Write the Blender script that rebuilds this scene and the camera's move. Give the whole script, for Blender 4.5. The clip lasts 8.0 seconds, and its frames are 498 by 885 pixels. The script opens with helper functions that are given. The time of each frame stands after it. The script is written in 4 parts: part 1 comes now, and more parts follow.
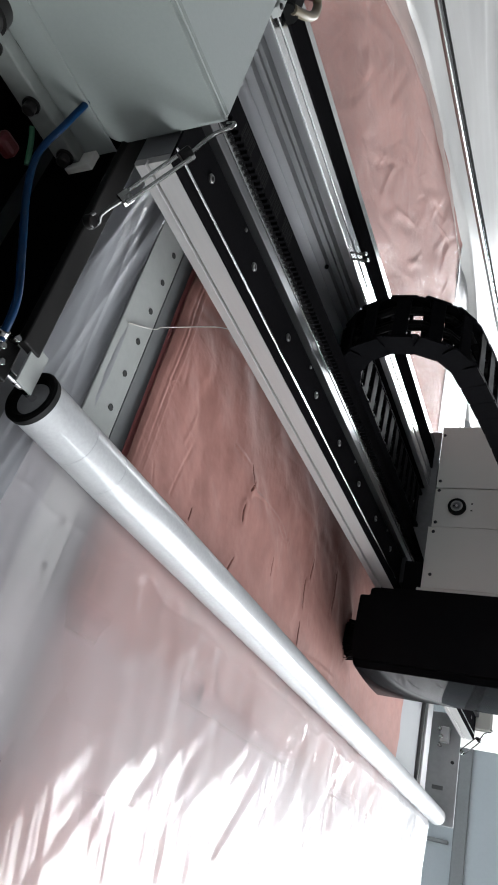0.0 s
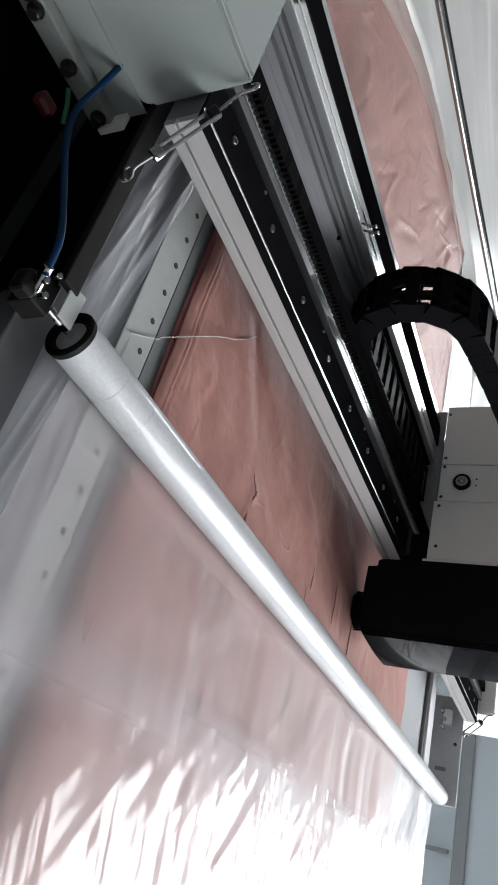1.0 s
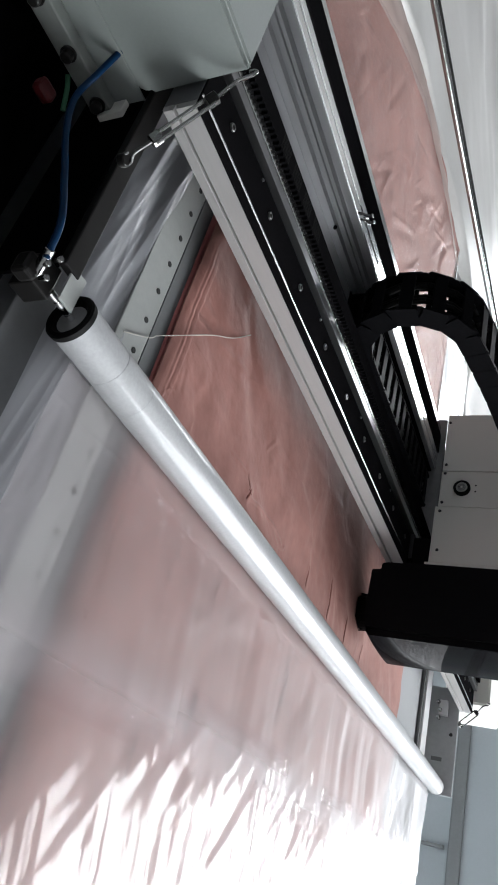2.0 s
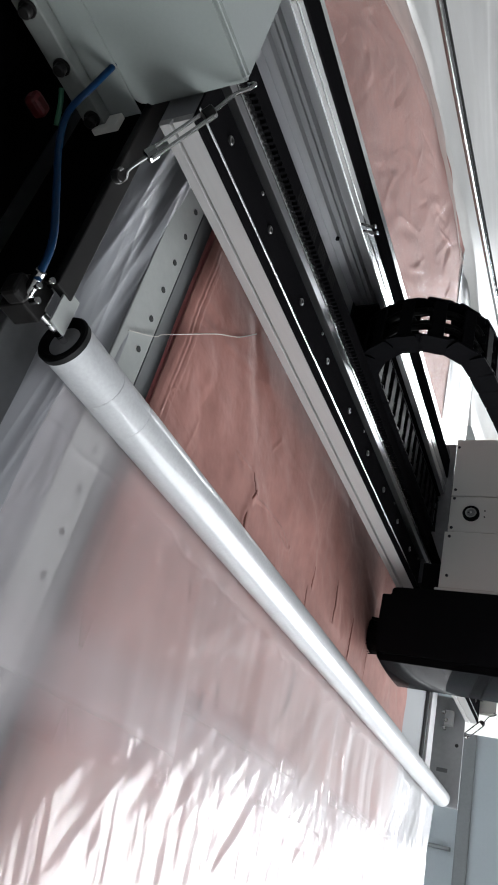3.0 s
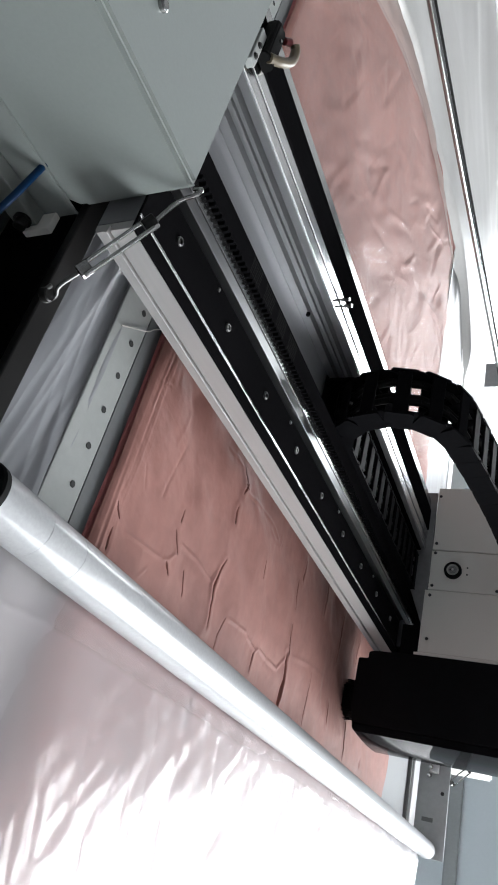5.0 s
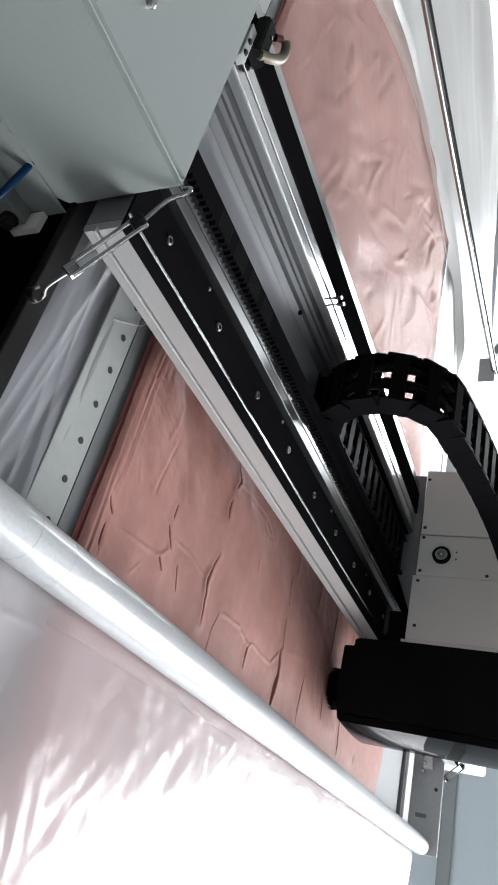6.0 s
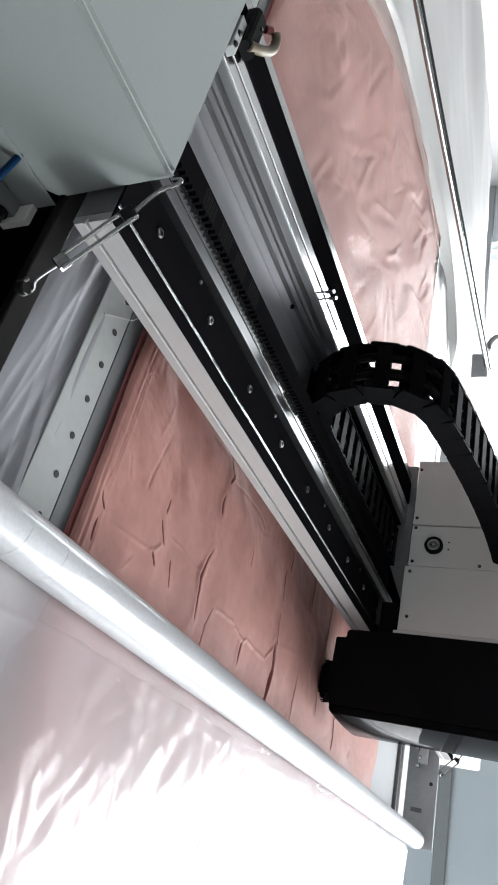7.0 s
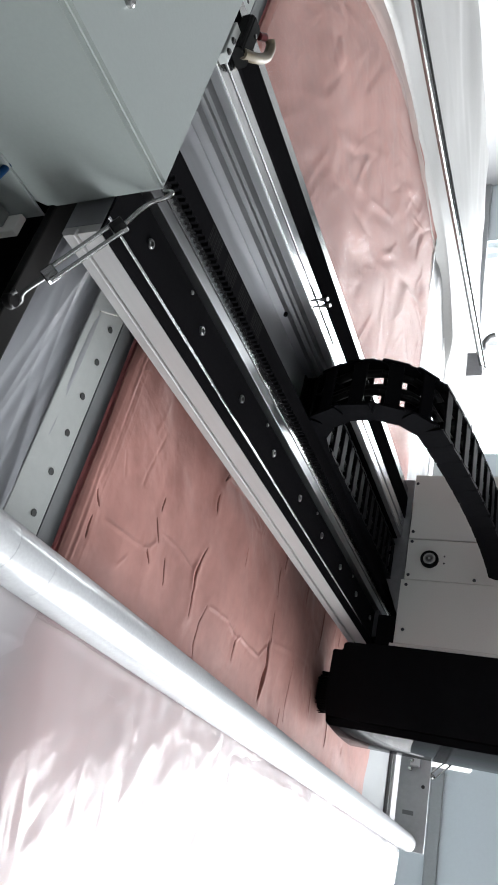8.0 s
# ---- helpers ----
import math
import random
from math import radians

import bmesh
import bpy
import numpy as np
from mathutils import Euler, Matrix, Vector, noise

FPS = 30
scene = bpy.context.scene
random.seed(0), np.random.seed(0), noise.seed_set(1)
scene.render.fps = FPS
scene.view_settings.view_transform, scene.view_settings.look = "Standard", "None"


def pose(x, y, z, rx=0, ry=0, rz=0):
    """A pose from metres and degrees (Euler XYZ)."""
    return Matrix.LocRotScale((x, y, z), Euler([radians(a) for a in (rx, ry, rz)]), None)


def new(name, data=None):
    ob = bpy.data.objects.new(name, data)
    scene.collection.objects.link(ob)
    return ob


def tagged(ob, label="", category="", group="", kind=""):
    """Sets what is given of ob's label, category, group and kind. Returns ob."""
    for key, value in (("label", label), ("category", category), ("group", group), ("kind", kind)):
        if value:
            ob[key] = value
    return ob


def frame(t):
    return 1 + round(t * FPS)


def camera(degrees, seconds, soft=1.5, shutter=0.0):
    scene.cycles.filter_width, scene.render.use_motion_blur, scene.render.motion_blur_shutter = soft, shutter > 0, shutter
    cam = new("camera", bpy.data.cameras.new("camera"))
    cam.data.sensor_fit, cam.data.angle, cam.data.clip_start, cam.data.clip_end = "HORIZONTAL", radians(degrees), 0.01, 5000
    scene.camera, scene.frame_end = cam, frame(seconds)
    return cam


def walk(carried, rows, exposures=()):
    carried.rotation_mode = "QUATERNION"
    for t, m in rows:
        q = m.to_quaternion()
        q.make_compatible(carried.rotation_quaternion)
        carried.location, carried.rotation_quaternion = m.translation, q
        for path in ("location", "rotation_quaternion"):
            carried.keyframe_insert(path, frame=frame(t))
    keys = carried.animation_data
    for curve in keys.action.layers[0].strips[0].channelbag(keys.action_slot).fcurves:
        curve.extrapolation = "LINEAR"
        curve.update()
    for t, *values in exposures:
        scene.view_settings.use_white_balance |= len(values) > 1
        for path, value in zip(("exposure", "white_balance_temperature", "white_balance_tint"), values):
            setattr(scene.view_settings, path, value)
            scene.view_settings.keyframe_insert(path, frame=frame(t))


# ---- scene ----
cam = camera(38.42, 8.0, soft=1.8)
Z = 0.98  # height of the gantry's guide plate above the floor
PATH = [  # seconds, eye, turn in degrees
    (0.0, -0.4029, -0.6062, 0.3687, -0.03, -64.28, 33.62),
    (0.5, -0.4057, -0.6081, 0.3698, 0.33, -64.42, 33.65),
    (1.0, -0.4078, -0.6028, 0.3713, -0.28, -64.13, 34.37),
    (1.5, -0.4079, -0.6005, 0.3735, -0.41, -64.47, 34.22),
    (3.0, -0.4015, -0.5986, 0.3679, 0.03, -64.11, 33.87),
    (3.5, -0.3974, -0.6017, 0.3652, 0.61, -63.83, 32.98),
    (4.0, -0.3995, -0.6020, 0.3675, 0.18, -64.12, 33.42),
    (4.5, -0.4036, -0.6052, 0.3690, 0.17, -64.53, 33.62),
    (6.0, -0.4008, -0.6054, 0.3700, -0.04, -65.25, 33.39),
    (6.5, -0.3979, -0.6073, 0.3711, 0.50, -65.58, 32.71),
    (7.0, -0.3958, -0.6072, 0.3705, 0.51, -65.73, 32.59),
    (7.5, -0.3956, -0.6061, 0.3703, -0.32, -65.81, 33.22),
    (8.0, -0.3975, -0.6061, 0.3707, -0.44, -66.13, 33.35),
]
LIGHTNESS = [(0.0, 0.26), (1.5, 0.09), (3.0, 0.07), (4.0, 0.03), (4.5, 0.16), (6.0, 0.48), (8.0, 0.52)]  # the camera brightens its picture on the way
walk(cam, [(t, pose(x, y, z + Z, rx, ry, rz)) for t, x, y, z, rx, ry, rz in PATH], LIGHTNESS)

# ---- light ----
world = bpy.data.worlds.new("sky")
scene.world = world
world.use_nodes = True
wn = world.node_tree.nodes
sky = wn.new("ShaderNodeTexSky")
sky.sky_type, sky.sun_disc = "NISHITA", False
sky.sun_elevation, sky.sun_rotation = radians(48), radians(60)
world.node_tree.links.new(sky.outputs[0], wn["Background"].inputs["Color"])
wn["Background"].inputs["Strength"].default_value = 0.12


def window_light(name, y0, y1, z0, z1, x, watts, colour):
    data = bpy.data.lights.new(name, "AREA")
    data.shape, data.size, data.size_y = "RECTANGLE", z1 - z0, y1 - y0
    data.energy, data.color = watts, colour
    ob = new(name, data)
    ob.matrix_world = pose(x, (y0 + y1) / 2, (z0 + z1) / 2, 0, 90, 0)
    return ob


DAY = (0.93, 0.97, 1.0)
W1 = (-5.4, -0.20, 1.75, 5.3)  # y0, y1, z0, z1 of the large opening in the far wall
W2 = (2.9, 5.6, 0.35, 3.4)
XW = 5.2
window_light("window_daylight", *W1, XW + 0.02, 730, DAY)
window_light("window_daylight", *W2, XW + 0.02, 262, DAY)

# ---- materials ----


def material(name, base, rough=0.5, metal=0.0, vary=0.12, grain=40.0, stain=4.0, bump=0.0, spec=0.5, coat=0.0, stretch=(1, 1, 1), rough_vary=0.1, sheen=0.0):
    """Base colour broken up at two scales, with worn roughness and fine relief."""
    m = bpy.data.materials.new(name)
    m.use_nodes = True
    n, l = m.node_tree.nodes, m.node_tree.links
    b = n["Principled BSDF"]
    tc = n.new("ShaderNodeTexCoord")
    mp = n.new("ShaderNodeMapping")
    mp.inputs["Scale"].default_value = stretch
    l.new(tc.outputs["Object"], mp.inputs["Vector"])
    fine, big = n.new("ShaderNodeTexNoise"), n.new("ShaderNodeTexNoise")
    fine.inputs["Scale"].default_value, fine.inputs["Detail"].default_value = grain, 6
    big.inputs["Scale"].default_value, big.inputs["Detail"].default_value = stain, 4
    l.new(mp.outputs[0], fine.inputs["Vector"])
    l.new(mp.outputs[0], big.inputs["Vector"])
    add = n.new("ShaderNodeMath")
    l.new(fine.outputs["Fac"], add.inputs[0])
    l.new(big.outputs["Fac"], add.inputs[1])
    ramp = n.new("ShaderNodeMapRange")
    ramp.inputs["From Min"].default_value, ramp.inputs["From Max"].default_value = 0.6, 1.4
    ramp.inputs["To Min"].default_value, ramp.inputs["To Max"].default_value = 1 - vary, 1 + vary
    l.new(add.outputs[0], ramp.inputs["Value"])
    mul = n.new("ShaderNodeVectorMath")
    mul.operation = "SCALE"
    mul.inputs[0].default_value = base
    l.new(ramp.outputs[0], mul.inputs["Scale"])
    l.new(mul.outputs[0], b.inputs["Base Color"])
    rr = n.new("ShaderNodeMapRange")
    rr.inputs["To Min"].default_value, rr.inputs["To Max"].default_value = max(0.02, rough - rough_vary), min(1, rough + rough_vary)
    l.new(big.outputs["Fac"], rr.inputs["Value"])
    l.new(rr.outputs[0], b.inputs["Roughness"])
    b.inputs["Metallic"].default_value = metal
    b.inputs["Sheen Weight"].default_value = sheen
    b.inputs["Specular IOR Level"].default_value = spec
    b.inputs["Coat Weight"].default_value = coat
    b.inputs["Coat Roughness"].default_value = 0.08
    if bump:
        bp = n.new("ShaderNodeBump")
        bp.inputs["Strength"].default_value, bp.inputs["Distance"].default_value = 0.6, bump
        l.new(fine.outputs["Fac"], bp.inputs["Height"])
        l.new(bp.outputs[0], b.inputs["Normal"])
    return m


def film_material(name, haze, rough, gloss=1.0, soft=0.35, tint=(0.98, 0.97, 0.975), fade=None, folds=(), white=(0.90, 0.825, 0.848), peak=0.95, taut=(0.15, 0.26)):
    """Thin clear plastic: see-through, with a sharp gloss and a little milkiness."""
    m = bpy.data.materials.new(name)
    m.use_nodes = True
    n, l = m.node_tree.nodes, m.node_tree.links
    n.remove(n["Principled BSDF"])
    tr, gl, df, tl = (n.new("ShaderNodeBsdf" + k) for k in ("Transparent", "Glossy", "Diffuse", "Translucent"))
    tr.inputs["Color"].default_value = (*tint, 1)
    gl.inputs["Roughness"].default_value = rough
    df.inputs["Color"].default_value = tl.inputs["Color"].default_value = (*white, 1)
    milk, body, top = (n.new("ShaderNodeMixShader") for _ in range(3))
    l.new(df.outputs[0], milk.inputs[1])
    l.new(tl.outputs[0], milk.inputs[2])
    ns = n.new("ShaderNodeTexNoise")
    ns.inputs["Scale"].default_value, ns.inputs["Detail"].default_value = 7, 5
    tc = n.new("ShaderNodeTexCoord")
    l.new(tc.outputs["Object"], ns.inputs["Vector"])
    mr = n.new("ShaderNodeMapRange")
    mr.inputs["To Min"].default_value, mr.inputs["To Max"].default_value = haze * 0.85, haze * 1.15
    l.new(ns.outputs["Fac"], mr.inputs["Value"])
    l.new(mr.outputs[0], body.inputs[0])
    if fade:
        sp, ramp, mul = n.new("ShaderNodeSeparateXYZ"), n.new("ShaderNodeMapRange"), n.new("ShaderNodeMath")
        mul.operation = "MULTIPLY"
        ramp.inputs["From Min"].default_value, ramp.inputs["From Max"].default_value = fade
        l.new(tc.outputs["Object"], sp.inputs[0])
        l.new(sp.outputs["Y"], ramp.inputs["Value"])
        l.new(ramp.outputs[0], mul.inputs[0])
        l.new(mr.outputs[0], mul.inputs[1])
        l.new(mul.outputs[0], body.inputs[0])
    l.new(tr.outputs[0], body.inputs[1])
    l.new(milk.outputs[0], body.inputs[2])
    lw, pw, fr = n.new("ShaderNodeLayerWeight"), n.new("ShaderNodeMath"), n.new("ShaderNodeMapRange")
    lw.inputs["Blend"].default_value = 0.5
    pw.operation, pw.inputs[1].default_value = "POWER", 4.0
    l.new(lw.outputs["Facing"], pw.inputs[0])
    l.new(pw.outputs[0], fr.inputs["Value"])
    fr.inputs["To Min"].default_value, fr.inputs["To Max"].default_value = 0.06 * gloss, peak
    last = None
    side, flat = n.new("ShaderNodeSeparateXYZ"), n.new("ShaderNodeMapRange")  # it lies taut over the side rail
    l.new(tc.outputs["Object"], side.inputs[0])
    l.new(side.outputs["X"], flat.inputs["Value"])
    flat.inputs["From Min"].default_value, flat.inputs["From Max"].default_value = taut
    for lean, fine, long, deep in folds:  # long wrinkles that lean from the table's length
        a = radians(lean)
        across, down, uv, wr = n.new("ShaderNodeVectorMath"), n.new("ShaderNodeVectorMath"), n.new("ShaderNodeCombineXYZ"), n.new("ShaderNodeTexNoise")
        across.operation = down.operation = "DOT_PRODUCT"
        across.inputs[1].default_value = (fine * math.cos(a), -fine * math.sin(a), 0)
        down.inputs[1].default_value = (long * math.sin(a), long * math.cos(a), 0)
        for k, d in enumerate((across, down)):
            l.new(tc.outputs["Object"], d.inputs[0])
            l.new(d.outputs["Value"], uv.inputs[k])
        uv.inputs[2].default_value = fine
        wr.inputs["Scale"].default_value, wr.inputs["Detail"].default_value, wr.inputs["Distortion"].default_value = 1.0, 0.6, 0.25
        l.new(uv.outputs[0], wr.inputs["Vector"])
        bp = n.new("ShaderNodeBump")
        bp.inputs["Strength"].default_value, bp.inputs["Distance"].default_value = 1.0, deep
        l.new(wr.outputs["Fac"], bp.inputs["Height"])
        l.new(flat.outputs[0], bp.inputs["Strength"])
        if last:
            l.new(last.outputs[0], bp.inputs["Normal"])
        last = bp
    if last:
        l.new(last.outputs[0], gl.inputs["Normal"])
    wide, lobes = n.new("ShaderNodeBsdfGlossy"), n.new("ShaderNodeMixShader")
    wide.inputs["Roughness"].default_value = 0.55
    lobes.inputs[0].default_value = soft
    l.new(gl.outputs[0], lobes.inputs[1])
    l.new(wide.outputs[0], lobes.inputs[2])
    l.new(fr.outputs[0], top.inputs[0])
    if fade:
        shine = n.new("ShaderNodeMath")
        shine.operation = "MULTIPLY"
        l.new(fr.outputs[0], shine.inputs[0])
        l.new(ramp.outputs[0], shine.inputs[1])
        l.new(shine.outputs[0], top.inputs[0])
    l.new(body.outputs[0], top.inputs[1])
    l.new(lobes.outputs[0], top.inputs[2])
    l.new(top.outputs[0], n["Material Output"].inputs["Surface"])
    return m


M_PINK = material("pink_fabric", (0.336, 0.157, 0.131), 0.62, vary=0.15, grain=45, stain=9, bump=0.0015, spec=0.3, sheen=0.04)
M_TURNED = film_material("sheer_pink_edge", 0.80, 0.30, 0.3, 0.7, white=(0.62, 0.53, 0.49), peak=0.2)
M_PLY = material("red_cut_edge", (0.58, 0.20, 0.195), 0.8, vary=0.15, grain=120, stain=14, bump=0.0006)
FOLDS = ((32, 6, 4.5, 0.0070), (-13, 40, 1.3, 0.0052), (40, 22, 1.6, 0.0055), (24, 11, 2.4, 0.0100), (-16, 110, 3, 0.0008))
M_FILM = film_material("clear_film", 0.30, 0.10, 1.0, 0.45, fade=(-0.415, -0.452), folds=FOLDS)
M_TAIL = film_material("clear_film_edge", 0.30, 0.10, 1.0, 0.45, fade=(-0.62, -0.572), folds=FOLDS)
M_SKIRT = film_material("crumpled_film", 0.78, 0.22, 0.6, 0.55, white=(0.52, 0.53, 0.56), peak=0.5, taut=(-1.0, -0.9), folds=((14, 34, 4, 0.0100), (-6, 70, 6, 0.0050)))
M_WHITEFILM = material("milky_white_sheet", (0.42, 0.413, 0.397), 0.45, vary=0.04, grain=60, stain=5)
M_MARGIN = material("cloudy_plastic_sheet", (0.22, 0.22, 0.217), 0.4, vary=0.06, grain=60, stain=5)
# lighter enamel colour for the highlight painted along the housing edge
M_EDGEGLINT = material("enamel_edge_glint", (0.31, 0.335, 0.322), 0.4, vary=0.15, grain=200, stain=20)
M_HOUSING = material("grey_green_enamel", (0.228, 0.249, 0.239), 0.34, vary=0.04, grain=300, stain=5, bump=0.0001)
M_PANEL = material("warm_grey_enamel", (0.735, 0.722, 0.675), 0.45, vary=0.04, grain=400, stain=6, bump=0.0002)
M_FRONT = material("front_aluminium", (0.405, 0.392, 0.384), 0.42, 0.35, vary=0.05, grain=200, stain=8, stretch=(0.05, 1, 1))
M_ALU = material("anodised_aluminium", (0.29, 0.292, 0.30), 0.33, 0.72, vary=0.05, grain=200, stain=8, stretch=(0.05, 1, 1))
M_CHROME = material("polished_steel", (0.78, 0.78, 0.78), 0.12, 1.0, vary=0.05, grain=150, stain=9, stretch=(0.1, 1, 1), rough_vary=0.05)
M_DIMRAIL = material("dull_ground_steel", (0.20, 0.20, 0.205), 0.30, 1.0, vary=0.08, grain=150, stain=9, stretch=(0.1, 1, 1), rough_vary=0.05)
M_SATIN = material("satin_steel", (0.50, 0.50, 0.505), 0.25, 0.95, vary=0.10, grain=150, stain=6, stretch=(0.15, 1, 1), rough_vary=0.05)
M_ROLLER = material("brushed_aluminium_tube", (0.375, 0.38, 0.386), 0.62, 0.12, vary=0.11, grain=250, stain=12, stretch=(1, 1, 1), bump=0.0001, coat=0.40)
M_STEEL = material("zinc_steel", (0.30, 0.30, 0.295), 0.18, 1.0, vary=0.15, grain=120, stain=20)
M_FLANGE = material("dark_grey_steel", (0.17, 0.182, 0.172), 0.5, 0.0, vary=0.15, grain=80, stain=12, spec=0.3)
M_SCREW = material("dull_screw_steel", (0.12, 0.12, 0.118), 0.40, 0.9, vary=0.2, grain=300, stain=40)
M_ARM = material("grey_steel_plate", (0.012, 0.0113, 0.011), 0.38, 0.0, spec=0.20, vary=0.15, grain=80, stain=12)
M_BLACK = material("black_anodised_plate", (0.0062, 0.0060, 0.0066), 0.35, vary=0.2, grain=200, stain=10, spec=0.0, rough_vary=0.05)
M_GLOSS = material("glossy_black_cover", (0.0085, 0.0085, 0.0095), 0.05, vary=0.15, grain=60, stain=5, spec=0.016, rough_vary=0.015)
M_RUBBER = material("black_rubber", (0.004, 0.004, 0.004), 0.65, vary=0.25, spec=0.12, grain=150, stain=15, bump=0.0003)
M_CHAIN = material("black_nylon", (0.0058, 0.0058, 0.0066), 0.45, vary=0.25, spec=0.006, grain=120, stain=20, bump=0.0002)
M_PRINT = material("faded_print", (0.018, 0.018, 0.0175), 0.8, vary=0.4, spec=0.0)
M_BELTRAIL = material("brushed_steel_rail", (0.27, 0.27, 0.275), 0.19, 0.95, vary=0.10, grain=150, stain=6, stretch=(0.15, 1, 1), rough_vary=0.05)
M_DKPLATE = material("dark_carriage_steel", (0.22, 0.222, 0.225), 0.36, 0.5, vary=0.15, grain=80, stain=12)
M_BRIGHTSTRIP = material("drawn_aluminium_strip", (0.52, 0.52, 0.52), 0.20, 1.0, vary=0.06, grain=150, stain=9, stretch=(0.1, 1, 1), rough_vary=0.05)
M_DIAL = material("gauge_dial", (0.42, 0.42, 0.40), 0.4, vary=0.1)
M_PLATE = material("grey_painted_plate", (0.25, 0.256, 0.258), 0.5, vary=0.08, grain=80, stain=8)
M_FARPLATE = material("mid_grey_plate", (0.40, 0.41, 0.42), 0.45, vary=0.10, grain=60, stain=9)
# near black that puts deep shade into the colour
M_VOID = material("shade_black", (0.0022, 0.0022, 0.0024), 0.8, vary=0.3, grain=40, stain=6, spec=0.0)
M_CEIL = material("dim_grey_ceiling", (0.16, 0.16, 0.165), 0.9, vary=0.06, grain=20, stain=1)
M_SKYGLOW = bpy.data.materials.new("bright_overcast_sky")
M_SKYGLOW.use_nodes = True
M_SKYGLOW.node_tree.nodes["Principled BSDF"].inputs["Emission Color"].default_value = (0.92, 0.96, 1.0, 1)
M_SKYGLOW.node_tree.nodes["Principled BSDF"].inputs["Emission Strength"].default_value = 2.0
M_THREAD = material("white_thread", (0.5, 0.47, 0.44), 0.7, vary=0.1)
M_BLUE = material("blue_air_hose", (0.0015, 0.020, 0.060), 0.35, vary=0.1, grain=60, spec=0.15)
M_RED = material("red_plastic", (0.07, 0.006, 0.008), 0.4, vary=0.15)
M_GREEN = material("green_wire", (0.02, 0.10, 0.05), 0.5, vary=0.15)
M_IVORY = material("ivory_plastic", (0.11, 0.088, 0.055), 0.45, vary=0.12)
M_STRIP = material("pale_green_grey_rail", (0.35, 0.362, 0.348), 0.5, vary=0.07, grain=90, stain=8, bump=0.0002)
M_DKSTRIP = material("grey_edge_strip", (0.150, 0.155, 0.157), 0.55, vary=0.08, grain=120, stain=9)
M_HOLE = material("drilled_hole", (0.03, 0.03, 0.03), 0.8)
M_BED = material("white_bristle_bed", (0.30, 0.305, 0.31), 0.7, vary=0.08, grain=400, stain=6, bump=0.0006)
M_TABLE = material("table_cover", (0.36, 0.39, 0.405), 0.45, vary=0.06, grain=120, stain=4)
M_DARK = material("dark_steel_frame", (0.035, 0.035, 0.04), 0.6, vary=0.25, grain=60, stain=8)
M_FLOOR = material("grey_epoxy_floor", (0.55, 0.58, 0.60), 0.4, vary=0.10, grain=30, stain=1.5)
M_WALL = material("off_white_wall", (0.42, 0.41, 0.41), 0.8, vary=0.03, grain=50, stain=1, bump=0.0005)
M_EAST = material("pale_blue_grey_wall", (0.52, 0.56, 0.58), 0.7, vary=0.03, grain=50, stain=1, bump=0.0004)
M_FRAME = material("white_window_frame", (0.75, 0.75, 0.75), 0.4, vary=0.04)

# ---- shapes ----


def box(bm, x0, x1, y0, y1, z0, z1, bevel=0.0, seg=2):
    vs = [bm.verts.new(p) for p in ((x0, y0, z0), (x1, y0, z0), (x1, y1, z0), (x0, y1, z0), (x0, y0, z1), (x1, y0, z1), (x1, y1, z1), (x0, y1, z1))]
    fs = [bm.faces.new([vs[i] for i in q]) for q in ((0, 3, 2, 1), (4, 5, 6, 7), (0, 1, 5, 4), (1, 2, 6, 5), (2, 3, 7, 6), (3, 0, 4, 7))]
    if bevel:
        es = list({e for f in fs for e in f.edges})
        bmesh.ops.bevel(bm, geom=es, offset=bevel, segments=seg, affect="EDGES", profile=0.5)
    return bm


def boxed(*a, **k):
    return box(bmesh.new(), *a, **k)


def prism(profile, x0, x1, axis="x", bevel=0.0, seg=2):
    """A closed profile carried along an axis: (y, z) along x, (x, z) along y."""
    bm = bmesh.new()
    at = (lambda u, p: (u, p[0], p[1])) if axis == "x" else (lambda u, p: (p[0], u, p[1]))
    a = [bm.verts.new(at(x0, p)) for p in profile]
    b = [bm.verts.new(at(x1, p)) for p in profile]
    n = len(profile)
    bm.faces.new(a)
    bm.faces.new(list(reversed(b)))
    for i in range(n):
        bm.faces.new((a[i], b[i], b[(i + 1) % n], a[(i + 1) % n]))
    bmesh.ops.recalc_face_normals(bm, faces=bm.faces)
    if bevel:
        bmesh.ops.bevel(bm, geom=list(bm.edges), offset=bevel, segments=seg, affect="EDGES")
    return bm


def turned(bm, p0, p1, rings, seg=24):
    """A body of rotation from p0 to p1; rings of (share of the length, radius), closed at both ends."""
    p0, p1 = Vector(p0), Vector(p1)
    d = p1 - p0
    q = d.to_track_quat("Z", "Y").to_matrix()
    loops = []
    for s, r in rings:
        c = p0 + d * s
        loops.append([bm.verts.new(c + q @ Vector((r * math.cos(2 * math.pi * k / seg), r * math.sin(2 * math.pi * k / seg), 0))) for k in range(seg)])
    for a, b in zip(loops, loops[1:]):
        for k in range(seg):
            f = bm.faces.new((a[k], a[(k + 1) % seg], b[(k + 1) % seg], b[k]))
            f.smooth = True
    bm.faces.new(list(reversed(loops[0])))
    bm.faces.new(loops[-1])
    return bm


def rod(p0, p1, r, seg=16, bm=None):
    bm = bm or bmesh.new()
    d = (Vector(p1) - Vector(p0)).length
    c = min(0.15 * r / d, 0.2)
    return turned(bm, p0, p1, ((0, r * 0.85), (c, r), (1 - c, r), (1, r * 0.85)), seg)


